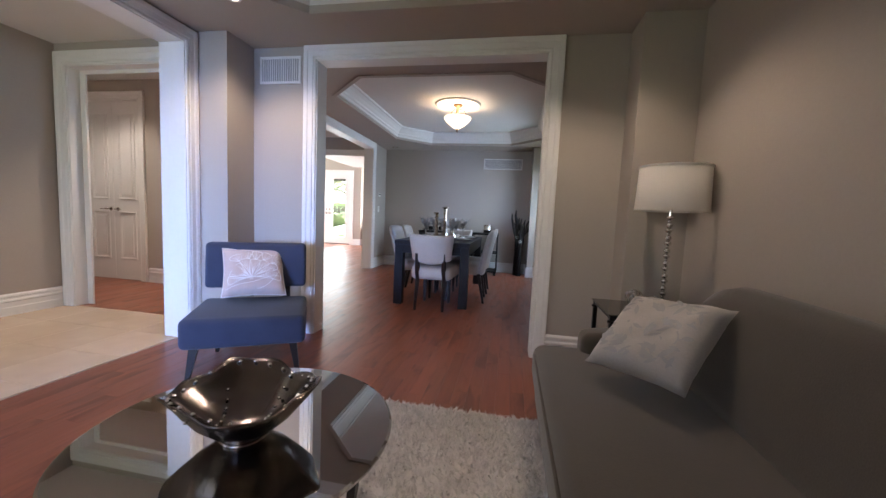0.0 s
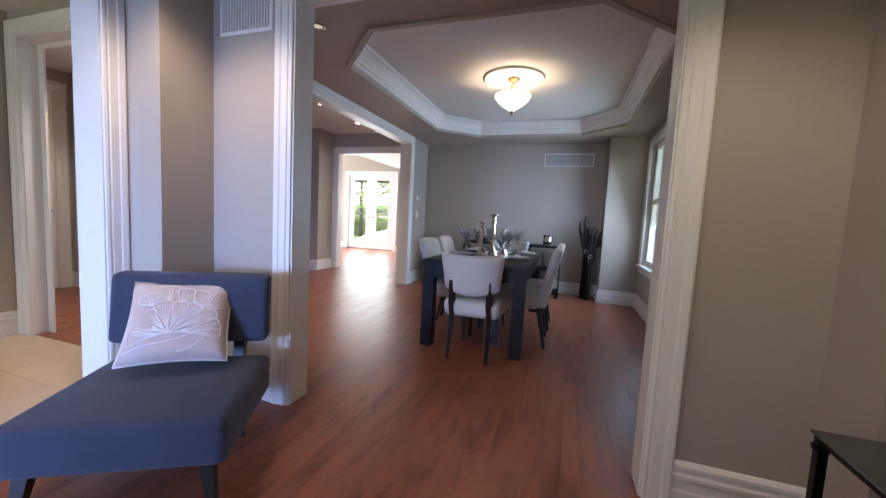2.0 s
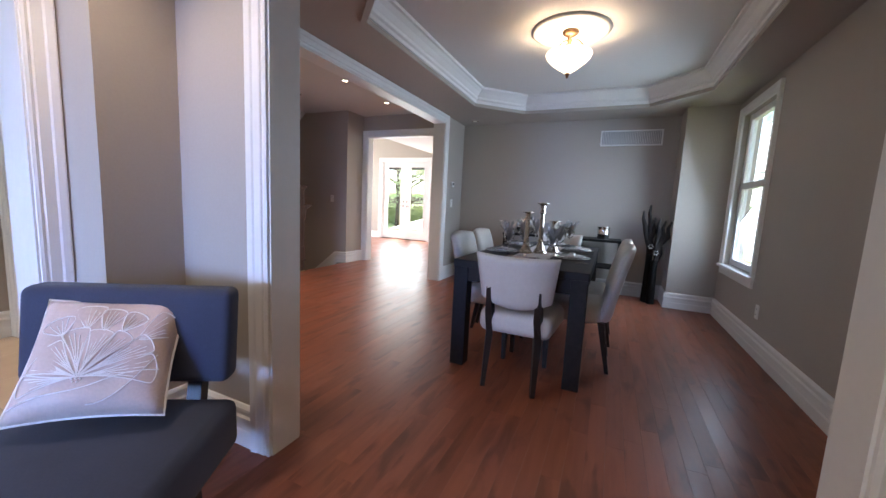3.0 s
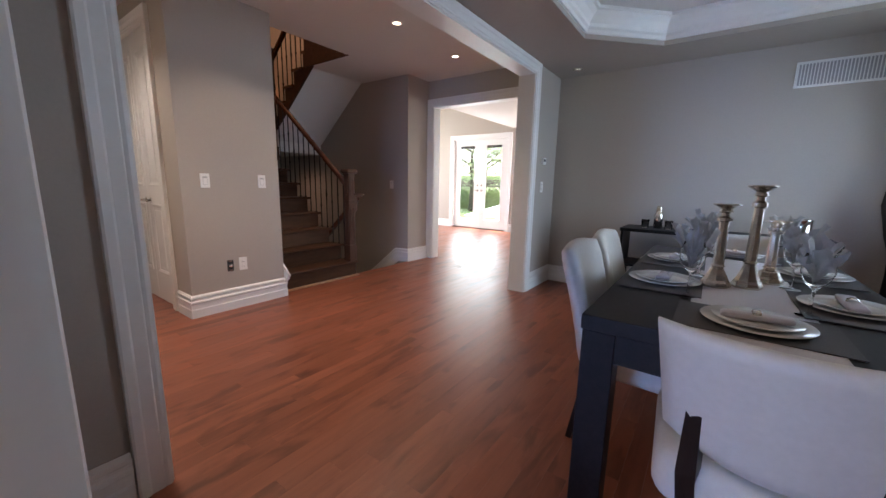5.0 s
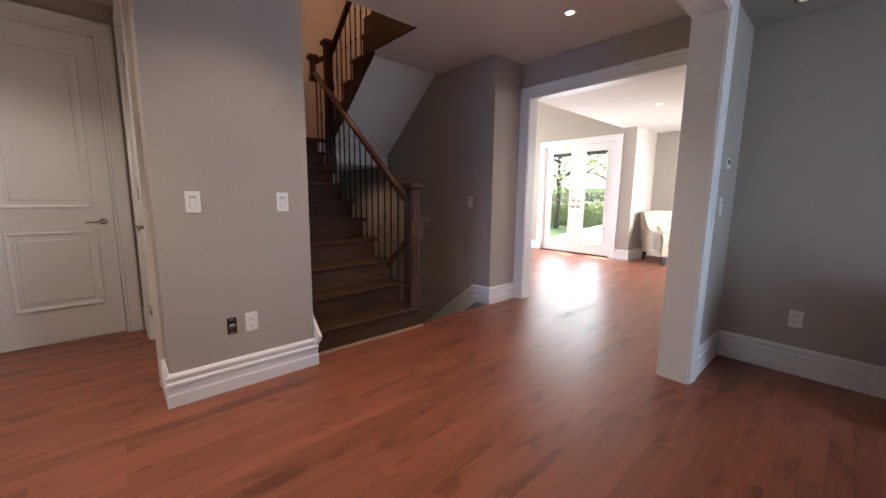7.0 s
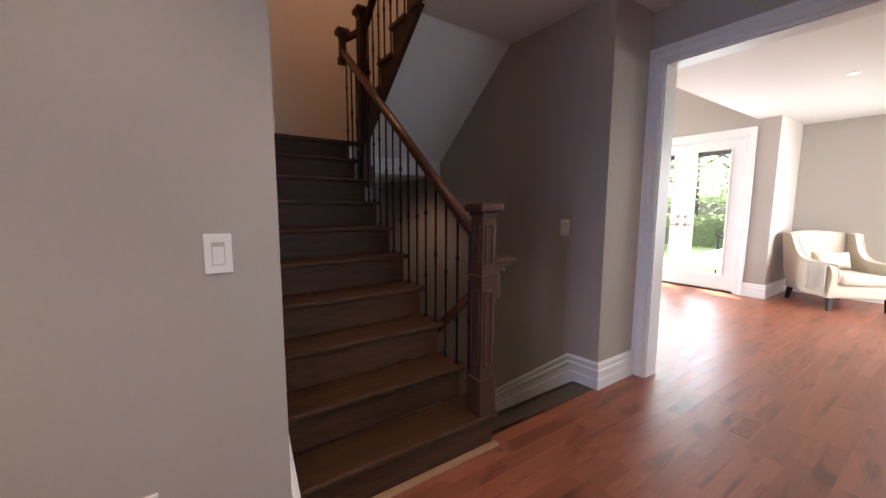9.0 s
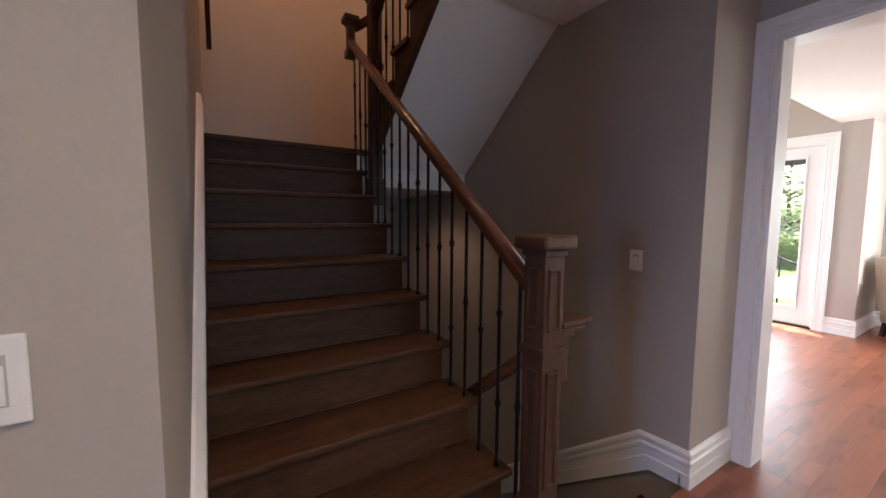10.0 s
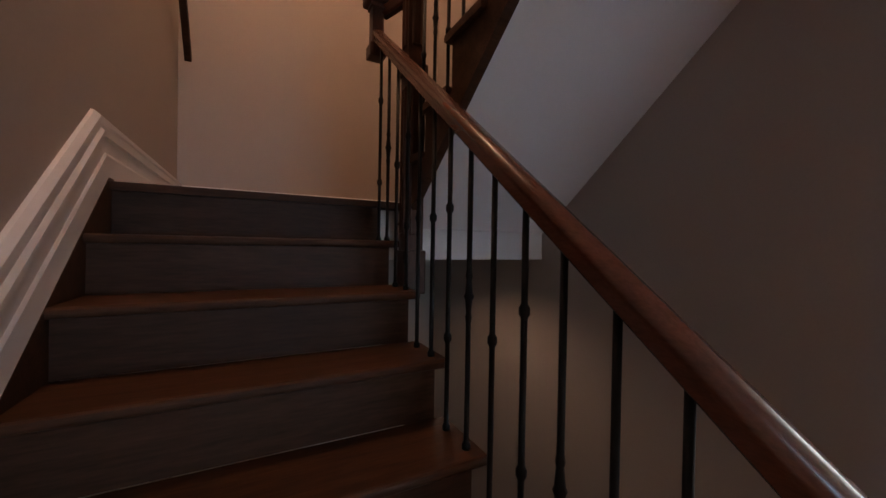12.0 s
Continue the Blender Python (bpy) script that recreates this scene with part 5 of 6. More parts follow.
def newel(name, label, x, y, z0, z1, w=0.088):
    t = thing(name, label, "newel post", pose(x, y, z0))
    h = z1 - z0
    k = w / 2
    part("base", bx(-k - 0.012, k + 0.012, -k - 0.012, k + 0.012, 0, min(0.20, h * 0.2), bevel=0.005), OAKV, t)
    part("shaft", bx(-k, k, -k, k, min(0.20, h * 0.2), h - 0.05), OAKV, t)
    for side in range(4):
        for a, b in ((0.27, h * 0.60), (h * 0.72, h - 0.11)) if h > 0.6 else ():
            bm = bmesh.new()
            pts = [(-k * 0.62, -k, a), (-k * 0.62, -k, b), (k * 0.62, -k, b), (k * 0.62, -k, a)]
            sweep(bm, pts, (0, -1, 0), [(0, 0), (0, 0.006), (-0.006, 0.008), (-0.012, 0.003), (-0.012, 0)], True)
            bmesh.ops.rotate(bm, cent=(0, 0, 0), matrix=Matrix.Rotation(side * math.pi / 2, 3, "Z"), verts=bm.verts)
            part("panel_moulding", bm, OAKV, t)
    if h > 0.6:
        part("collar", bx(-k - 0.01, k + 0.01, -k - 0.01, k + 0.01, h * 0.64, h * 0.67, bevel=0.004), OAKV, t)
    part("neck", bx(-k - 0.008, k + 0.008, -k - 0.008, k + 0.008, h - 0.07, h - 0.05, bevel=0.003), OAKV, t)
    bm = bmesh.new()
    box(bm, -k - 0.03, k + 0.03, -k - 0.03, k + 0.03, h - 0.0495, h, 0.014, 3)
    part("cap", bm, OAKV, t, "wide flat moulded cap with eased edges")
    return t


NX, NY = -4.515, 5.93
newel("newel_post", "square dark oak newel post with recessed panels and cap", NX, NY, RISE, 1.30)
newel("newel_post", "dark oak landing newel post joining two flights", xt + 0.10, 6.07, 1.45, 3.02, 0.085)
newel("newel_post", "short dark oak rail post above the landing", xt - 0.03, NY, 2.56, 2.86, 0.055)

RAILP = [(-0.024, -0.03), (0.024, -0.03), (0.03, -0.022), (0.022, -0.008), (0.032, 0.004), (0.031, 0.016), (0.02, 0.026), (0, 0.03), (-0.02, 0.026), (-0.031, 0.016), (-0.032, 0.004), (-0.022, -0.008), (-0.03, -0.022)]


def swept_rail(P, profile):
    bm = bmesh.new()
    rings = []
    for i, p in enumerate(P):
        d = (P[min(i + 1, len(P) - 1)] - P[max(i - 1, 0)]).normalized()
        side = d.cross(Vector((0, 0, 1))).normalized()
        up = side.cross(d)
        rings.append([bm.verts.new(p + side * a + up * b) for a, b in profile])
    m = len(profile)
    for a, b in zip(rings, rings[1:]):
        for k in range(m):
            bm.faces.new((a[k], a[(k + 1) % m], b[(k + 1) % m], b[k]))
    bm.faces.new(rings[0])
    bm.faces.new(rings[-1][::-1])
    return bm


def rail(name, label, pts):
    P = [Vector(p) for p in pts]
    t = thing(name, label, "handrail")
    part("rail_body", swept_rail(P, [(a * 0.88, b * 0.9) for a, b in RAILP]), RAILWOOD, t, "", True)
    part("fillet", swept_rail(P, [(-0.011, -0.031), (0.011, -0.031), (0.011, -0.0272), (-0.011, -0.0272)]), OAK, t, "narrow wooden fillet under the rail")
    return t


def rail_z(x):
    return 2.70 - 0.80 * (x + 6.54)


rail("handrail", "polished reddish oak handrail between the newel posts", [(NX - 0.04, NY, rail_z(NX - 0.04)), (-5.5, NY, rail_z(-5.5)), (xt - 0.005, NY, rail_z(xt - 0.005))])
rail("handrail", "polished oak handrail of the upper flight", [(xt + 0.14, 6.07, RISE * 10 + 0.95), (xt + 1.9, 6.07, RISE * 10 + 0.95 + 1.76 * sl)])
rail("handrail", "short polished oak rail link between landing posts", [(xt - 0.03, NY + 0.03, 2.79), (xt + 0.07, 6.04, 2.83)])
bk = thing("rail_bracket", "small moulded oak bracket and cap beside the newel post", "bracket", pose(NX, 5.97, 0))
part("block", bx(-0.036, 0.036, 0.0, 0.05, 0.80, 0.965, bevel=0.006), OAKV, bk)
part("drop", lathed([(0, 0.765), (0.012, 0.77), (0.02, 0.782), (0.016, 0.792), (0.022, 0.7995), (0, 0.7995)], 14, pose(0, 0.025, 0)), OAKV, bk, "", True)
part("cap", bx(-0.045, 0.045, 0.0, 0.12, 0.9655, 0.988, bevel=0.005), OAKV, bk)
part("cap_moulding", bx(-0.052, 0.052, 0.0, 0.15, 0.9885, 1.012, bevel=0.008, seg=3), OAKV, bk, "projecting moulded cap")
rail("handrail", "oak handrail descending to the basement", [(NX - 0.02, 6.07, 0.955), (NX - 1.5, 6.07, 0.955 - 1.48 * sl)])


def baluster(h, knots):
    """Iron bar of height h with collars at the heights knots."""
    pr = [(0.0, 0), (0.0125, 0), (0.0125, 0.012), (0.0075, 0.02)]
    for k, big in knots:
        if big:
            pr += [(0.0075, k - 0.07), (0.010, k - 0.055), (0.0075, k - 0.045), (0.0105, k - 0.01), (0.0145, k), (0.0105, k + 0.01), (0.0075, k + 0.045), (0.010, k + 0.055), (0.0075, k + 0.07)]
        else:
            pr += [(0.0075, k - 0.016), (0.0125, k - 0.007), (0.0125, k + 0.007), (0.0075, k + 0.016)]
    pr += [(0.0075, h), (0, h)]
    return lathed(pr, 8)


def iron_bar(x, y, z, h, kind):
    knots = [(h * 0.5, True)] if kind == 0 else [(h * 0.30, False), (h * 0.72, False)] if kind == 1 else [(h * 0.55, False)]
    ob = obj("baluster", baluster(h, knots), IRON, True)
    ob.location = (x, y, z)
    return tagged(ob, "black wrought iron baluster with forged collars", "baluster", "stair balusters")


k = 0
for n in range(1, 10):
    for off in (0.055, 0.17):
        x = X1 - RUN * (n - 1) - off
        if x > NX - 0.09:
            continue
        iron_bar(x, NY, RISE * n, rail_z(x) - 0.03 - RISE * n, k % 3)
        k += 1
for n in range(1, 8):
    for off in (0.07, 0.185):
        x = UX + RUN * (n - 1) + off
        if x < xt + 0.18:
            continue
        iron_bar(x, 6.07, RISE * (10 + n), (RISE * 10 + 0.95 + (x - xt - 0.14) * sl) - 0.03 - RISE * (10 + n), k % 3)
        k += 1
structure("trim", bx(-5.46, -4.605, 6.026, 6.046, 2.61, 2.96, bevel=0.004), OAK, "dark oak fascia along the edge of the upper floor", "trim")
# guard by the upper floor edge, dark wood strip high on the wall
structure("trim", sweep(bmesh.new(), [(-7.92, 4.99, 2.95), (-7.75, 4.99, 3.14), (-7.2, 4.99, 3.69)], (0, 1, 0), [(0, 0), (0.05, 0), (0.05, 0.04), (0, 0.04)]), OAK, "dark oak wall handrail end high in the stairwell", "trim")
# basement flight
down = thing("basement_staircase", "dark oak stairs descending to the basement", "staircase")
for n in range(1, 11):
    x = -4.50 - RUN * (n - 1)
    part("riser", bx(x - 0.02, x, 5.975, 6.995, -RISE * n, -RISE * (n - 1) - 0.0302 if n > 1 else -0.03), OAK, down)
    part("tread", bx(x - RUN - 0.02, x - 0.021, 5.975, 6.995, -RISE * n - 0.03, -RISE * n, bevel=0.004, seg=1), OAK, down)
structure("baseboard", sweep(bmesh.new(), [(-4.54, 7.0, 0.0), (-4.70, 7.0, -0.01), (-4.70 - 2.0, 7.0, -0.01 - 2.0 * 0.80)], (0, -1, 0), [(-a, b) for b, a in BASE]), WHITE,
          "white stepped base moulding descending to the basement", "baseboard")
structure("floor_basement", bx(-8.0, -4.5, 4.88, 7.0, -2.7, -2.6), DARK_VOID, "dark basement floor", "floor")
structure("wall_basement", bx(-8.0, -4.5, 5.955, 5.972, -2.6, -0.9), PAINT, "greige basement stair wall", "wall")


def downlight(x, y, z, power, color=WARM, deg=115, lit=True):
    t = thing("ceiling_downlight", "round recessed ceiling light with white trim ring" + (", switched on" if lit else ""), "downlight", pose(x, y, z), "recessed ceiling lights")
    part("trim_ring", lathed([(0.032, 0.0), (0.036, -0.006), (0.052, -0.004), (0.054, 0.0005), (0.032, 0.0005)], 24), WHITE if lit else NICKEL, t, "", True)
    part("lens", lathed([(0, -0.002), (0.031, -0.002), (0.031, 0.0), (0, 0.0)], 24), LENS if lit else DIML, t, "glowing lamp face" if lit else "")
    if power:
        spot("downlight_beam", (x, y, z - 0.02), power, color, deg)


LENS = glow("lit_lamp_face", (1.0, 0.82, 0.6), 14.0)
DIML = glow("dim_lamp_face", (1.0, 0.85, 0.65), 0.4)
SOFTW = (1.0, 0.87, 0.76)
# the one at (-4.75, 3.25) is added to brighten the closet doors
for x, y, power in ((-3.53, 5.72, 45), (-3.58, 6.76, 15), (-3.55, 4.5, 36), (-3.55, 3.5, 80), (-4.75, 3.25, 54)):
    downlight(x, y, HALLZ, power, SOFTW if x < -4 else WARM, deg={5.72: 108, 3.5: 96, 3.25: 130}.get(y, 115))
downlight(-1.74, 2.20, LOW, 42, deg=140)
downlight(0.42, 2.10, LOW, 33, deg=126)
downlight(-0.6, -2.65, LOW, 60, deg=150)
downlight(-1.80, 3.40, LOW, 0, lit=False)
downlight(-2.25, 7.1, LOW, 0, lit=False)
downlight(-3.4, 1.2, 2.50, 14)
downlight(-3.5, -0.4, 2.50, 14)
downlight(-6.72, 6.35, 1.60, 9, (1.0, 0.60, 0.40), 150)
downlight(-3.9, 9.8, 2.50, 12, (1.0, 0.85, 0.7))
bulb("stairwell_lamp", (-6.3, 5.6, 4.9), 52, (1.0, 0.55, 0.34), 0.12)
# ---- family room and garden ----
CREAM = mat("cream_upholstery", (0.52, 0.44, 0.345), 0.85, vary=0.09, grain=280, bump=0.2, sheen=0.2, broad=4)
THROW = mat("ivory_knit_throw", (0.68, 0.62, 0.54), 0.95, vary=0.12, grain=90, bump=0.5)
NAIL = mat("antique_brass_nails", (0.45, 0.36, 0.25), 0.3, metal=1.0)
GRASS = mat("lawn_ground", (0.105, 0.155, 0.05), 0.95, vary=0.3, grain=12, broad=0.6)
BLADE = mat("grass_blades", (0.10, 0.14, 0.035), 0.8, vary=0.2, grain=3, island=True, random=0.3)
LEAF = mat("garden_leaves", (0.11, 0.12, 0.06), 0.65, vary=0.2, grain=5, island=True, random=0.4)
HEDGEL = mat("hedge_leaves", (0.09, 0.12, 0.05), 0.65, vary=0.2, grain=5, island=True, random=0.4)
BARK = mat("tree_bark", (0.10, 0.075, 0.055), 0.9, vary=0.3, grain=14, bump=0.6, stretch=(3, 3, 1))
PATIO = mat("grey_patio_stone", (0.34, 0.33, 0.32), 0.85, vary=0.15, grain=25, bump=0.3, random=0.08)
FENCE = mat("weathered_fence_wood", (0.20, 0.16, 0.12), 0.85, vary=0.25, grain=25, stretch=(5, 5, 1), random=0.2)

BLINDM = mat("dark_grey_blind", (0.06, 0.058, 0.055), 0.8, vary=0.15, grain=120)
dw = thing("french_doors", "white double glazed french doors to the garden, closed", "door", pose(-5.89, 11.36, 0))
part("threshold", bx(-0.80, 0.80, -0.07, 0.09, 0.0005, 0.02, bevel=0.004), BLACKM, dw, "dark metal threshold")
part("frame", bx(-0.80, -0.775, -0.06, 0.09, 0.021, 2.30), WHITE, dw)
part("frame", bx(0.775, 0.80, -0.06, 0.09, 0.021, 2.30), WHITE, dw)
part("frame_head", bx(-0.7745, 0.7745, -0.06, 0.09, 2.275, 2.30), WHITE, dw)
for s in (-1, 1):
    x0, x1 = (-0.772, -0.002) if s < 0 else (0.002, 0.772)
    leaf = part("door_leaf", slab_wall(bmesh.new(), "x", x0, x1, -0.02, 0.025, 0.024, 2.272, [(x0 + 0.165, x1 - 0.165, 0.25, 2.13)]), WHITE, dw, "white glazed door leaf")
    pane = part("pane", bx(x0 + 0.1655, x1 - 0.1655, 0.0, 0.006, 0.2505, 2.1295), GLASS, leaf)
    pane.visible_shadow = False
    part("glazing_bead", sweep(bmesh.new(), [(x0 + 0.165, -0.02, 0.25), (x0 + 0.165, -0.02, 2.13), (x1 - 0.165, -0.02, 2.13), (x1 - 0.165, -0.02, 0.25)], (0, -1, 0), [(0, 0), (0, 0.004), (0.012, 0.010), (0.022, 0.008), (0.022, 0)], True), WHITE, leaf)
    part("muntin", bx(x0 + 0.166, x1 - 0.166, -0.008, -0.0005, 1.80, 1.815), WHITE, leaf)
    part("blind", bx(x0 + 0.167, x1 - 0.167, 0.0065, 0.02, 2.065, 2.129), BLINDM, leaf, "dark rolled-up blind at the top of the pane")
    hx = -0.055 if s < 0 else 0.055
    for z, big in ((1.0, 0), (1.13, 1)):
        part("lock" if big else "handle_rose", lathed([(0, 0), (0.027, 0), (0.027, 0.01), (0.02, 0.016), (0, 0.016)], 20, pose(hx, -0.0205, z, 90)), NICKEL, leaf, "", True)
    part("lever", tube(bmesh.new(), [(hx, -0.03, 1.0), (hx, -0.065, 1.0), (hx + s * 0.02, -0.07, 1.0), (hx + s * 0.11, -0.068, 0.997)], [0.009, 0.009, 0.008, 0.006]), NICKEL, leaf, "nickel lever handle", True)


def armchair(m):
    c = thing("armchair", "cream upholstered armchair with nailhead trim", "armchair", m)
    part("base", sb(-0.36, 0.36, -0.38, 0.36, 0.17, 0.33, r=0.03), CREAM, c, "", True)
    part("seat_cushion", puffy_seat(0.54, 0.62, 0.331, 0.455, -0.42), CREAM, c, "plump seat cushion", True)
    bm = curved_pad(0.70, 0.30, 0.93, 0.13, 0.05, 0.13, 16, 0.03)
    part("backrest", bm, CREAM, c, "tall flared backrest", True).location = (0, 0.28, 0)
    top_line = [(-0.40, 0.34), (-0.408, 0.45), (-0.40, 0.53), (-0.37, 0.572), (-0.30, 0.585), (-0.20, 0.583), (-0.10, 0.588), (0.0, 0.60), (0.08, 0.632), (0.14, 0.69), (0.185, 0.77), (0.22, 0.85), (0.25, 0.925)]
    for s in (-1, 1):
        bm = bmesh.new()
        rows = []
        for y, z in top_line + [(0.34, 0.935), (0.40, 0.92), (0.36, 0.33), (0.0, 0.175), (-0.37, 0.175), (-0.395, 0.25)]:
            lean = 0.045 * max(0.0, z - 0.45) / 0.45
            rows.append([bm.verts.new((s * (a + lean), y, z)) for a in (0.285, 0.30, 0.36, 0.375)])
        m = len(rows)
        for k in range(m):
            a, b = rows[k], rows[(k + 1) % m]
            for q in range(3):
                bm.faces.new((a[q], a[q + 1], b[q + 1], b[q]))
        bm.faces.new([r[0] for r in rows])
        bm.faces.new([r[3] for r in rows][::-1])
        bmesh.ops.triangulate(bm, faces=[f for f in bm.faces if len(f.verts) > 4])
        arm = part("arm", bm, CREAM, c, "upholstered arm sweeping up into a tall wing")
        for inset in (0.292, 0.368):
            part("piping", tube(bmesh.new(), [(s * (inset + 0.045 * max(0.0, z - 0.45) / 0.45), y - 0.002, z + 0.003) for y, z in top_line], 0.007, 6), THROW, arm, "pale piping along the arm and wing", True)
        part("nailhead_trim", tube(bmesh.new(), [(s * (0.377 + 0.045 * max(0.0, z - 0.45) / 0.45), y + 0.012, z - 0.016) for y, z in top_line], 0.003, 5), NAIL, arm, "row of brass nailheads", True)
    for x in (-0.31, 0.31):
        for y in (-0.33, 0.31):
            part("leg", tapered_leg(bmesh.new(), (x, y, 0.18), (x, y + (0.05 if y > 0 else 0), 0.0), 0.038, 0.024), ESPRESSO, c, "dark turned leg")
    return c


ac = armchair(pose(-4.10, 11.63, 0, 0, 0, 46))
base = ac.matrix_world.copy()
tp = thing("throw_pillow", "small cream tufted lumbar pillow on the armchair", "pillow", base @ pose(0.0, 0.12, 0.575, -18, 0, 0))
part("cover", pillow(bmesh.new(), 0.44, 0.24, 0.14), CREAM, tp, "", True)
th = thing("throw_blanket", "ivory knit throw draped over the chair arm", "blanket", base)
bm = bmesh.new()
rows = []
for i in range(9):
    y = -0.37 + 0.30 * i / 8
    row = []
    for x, z in ((-0.268, 0.50), (-0.274, 0.565), (-0.30, 0.596), (-0.345, 0.602), (-0.385, 0.598), (-0.408, 0.56), (-0.402, 0.46), (-0.394, 0.36), (-0.396, 0.29), (-0.392, 0.235)):
        wob = 0.008 * math.sin(i * 1.7 + z * 9)
        row.append(bm.verts.new((x - 0.006 + wob * 0.4, y + wob, z)))
    rows.append(row)
for a, b in zip(rows, rows[1:]):
    for k in range(9):
        bm.faces.new((a[k], a[k + 1], b[k + 1], b[k]))
bmesh.ops.solidify(bm, geom=bm.faces[:], thickness=0.01)
part("cloth", bm, THROW, th, "", True)
# windows of the family room; the unseen east one is added for its lamp
for nm, m, ww, hh in (("family_window", pose(-2.325, 12.38, 1.35), 2.05, 1.8), ("side_window", pose(-8.93, 9.6, 1.55, 0, 0, 90), 1.8, 1.9), ("east_window", pose(0.67, 10.1, 1.45, 0, 0, 90), 1.8, 1.7)):
    w = thing(nm, "large white window frame behind a daylight lamp in the family room", "window", m)
    for x in (-ww / 2 + 0.03, 0, ww / 2 - 0.03):
        part("stile", bx(x - 0.03, x + 0.03, -0.03, 0.03, -hh / 2, hh / 2), WHITE, w)
    for z in (-hh / 2 + 0.03, hh / 2 - 0.03):
        for x0, x1 in ((-ww / 2 + 0.061, -0.031), (0.031, ww / 2 - 0.061)):
            part("rail", bx(x0, x1, -0.03, 0.03, z - 0.03, z + 0.03), WHITE, w)
casing("x", 12.30, -1, -3.34, -1.31, 2.24, 0.09, 0.45)
reg = thing("floor_vent", "small brown wooden floor register in the hardwood", "vent", pose(-3.755, 7.31, 0.0))
part("grille", bx(-0.06, 0.06, -0.125, 0.125, 0.0003, 0.0012), PLANK, reg)
for i in range(9):
    part("slot", bx(-0.045, 0.045, -0.115 + 0.028 * i, -0.109 + 0.028 * i, 0.0013, 0.0018), SUBFLOOR, reg)

# garden
for m in (LEAF, HEDGEL, BLADE):     # thin leaves let sunlight through
    tr = m.node_tree
    thin = tr.nodes.new("ShaderNodeBsdfTranslucent")
    thin.inputs["Color"].default_value = (0.56, 0.64, 0.40, 1)
    blend = tr.nodes.new("ShaderNodeMixShader")
    blend.inputs[0].default_value = 0.6
    tr.links.new(tr.nodes["Principled BSDF"].outputs[0], blend.inputs[1])
    tr.links.new(thin.outputs[0], blend.inputs[2])
    tr.links.new(blend.outputs[0], tr.nodes["Material Output"].inputs[0])
structure("ground", bx(-900, 900, -900, 900, -2.9, -2.75), GRASS, "grassy ground far around the house", "ground")
structure("lawn", bx(-60, 40, 11.50, 70, -0.5, -0.25), GRASS, "sunlit green lawn behind the house", "ground")
structure("side_yard", bx(1.10, 60, -30, 11.49, -0.5, -0.3), GRASS, "grass yard beside the house", "ground")
patio = structure("patio", bx(-9.5, -2.0, 11.47, 12.12, -0.245, -0.13), PATIO, "bed of the stone patio", "pavement")
for i in range(9):
    for j in range(1):
        part("paver", bx(-9.5 + 0.83 * i + 0.006, -9.5 + 0.83 * (i + 1) - 0.006, 11.48 + 0.62 * j, 11.48 + 0.62 * (j + 1) - 0.012, -0.1295, -0.10, bevel=0.006, seg=1), PATIO, patio)
gv, gf = [], []
q = random.Random(5)
for i in range(14000):
    x, y = q.uniform(-11, -2.5), 12.15 + q.random() ** 1.6 * 13
    a, h = q.uniform(0, 6.28), q.uniform(0.04, 0.09)
    k = len(gv)
    gv += [(x - 0.01 * math.cos(a), y - 0.01 * math.sin(a), -0.25), (x + 0.01 * math.cos(a), y + 0.01 * math.sin(a), -0.25), (x + q.uniform(-0.03, 0.03), y + q.uniform(-0.03, 0.03), -0.25 + h)]
    gf.append((k, k + 1, k + 2))
me = bpy.data.meshes.new("grass")
me.from_pydata(gv, [], gf)
me.materials.append(BLADE)
tagged(new("grass", me), "short green grass blades on the lawn", "grass", kind="stuff")


def leaves(name, points, size, material, seed):
    q = random.Random(seed)
    v, f = [], []
    for p in points:
        a, b, s = q.uniform(0, 6.28), q.uniform(-1.2, 1.2), size * q.uniform(0.6, 1.4)
        u = Vector((math.cos(a), math.sin(a), q.uniform(-0.6, 0.6))).normalized()
        w = u.cross(Vector((math.sin(b), math.cos(a), math.cos(b)))).normalized()
        k = len(v)
        p = Vector(p)
        v += [tuple(p - u * s), tuple(p + w * s * 0.45), tuple(p + u * s), tuple(p - w * s * 0.45)]
        f.append((k, k + 1, k + 2, k + 3))
    me = bpy.data.meshes.new(name)
    me.from_pydata(v, [], f)
    me.materials.append(material)
    return me


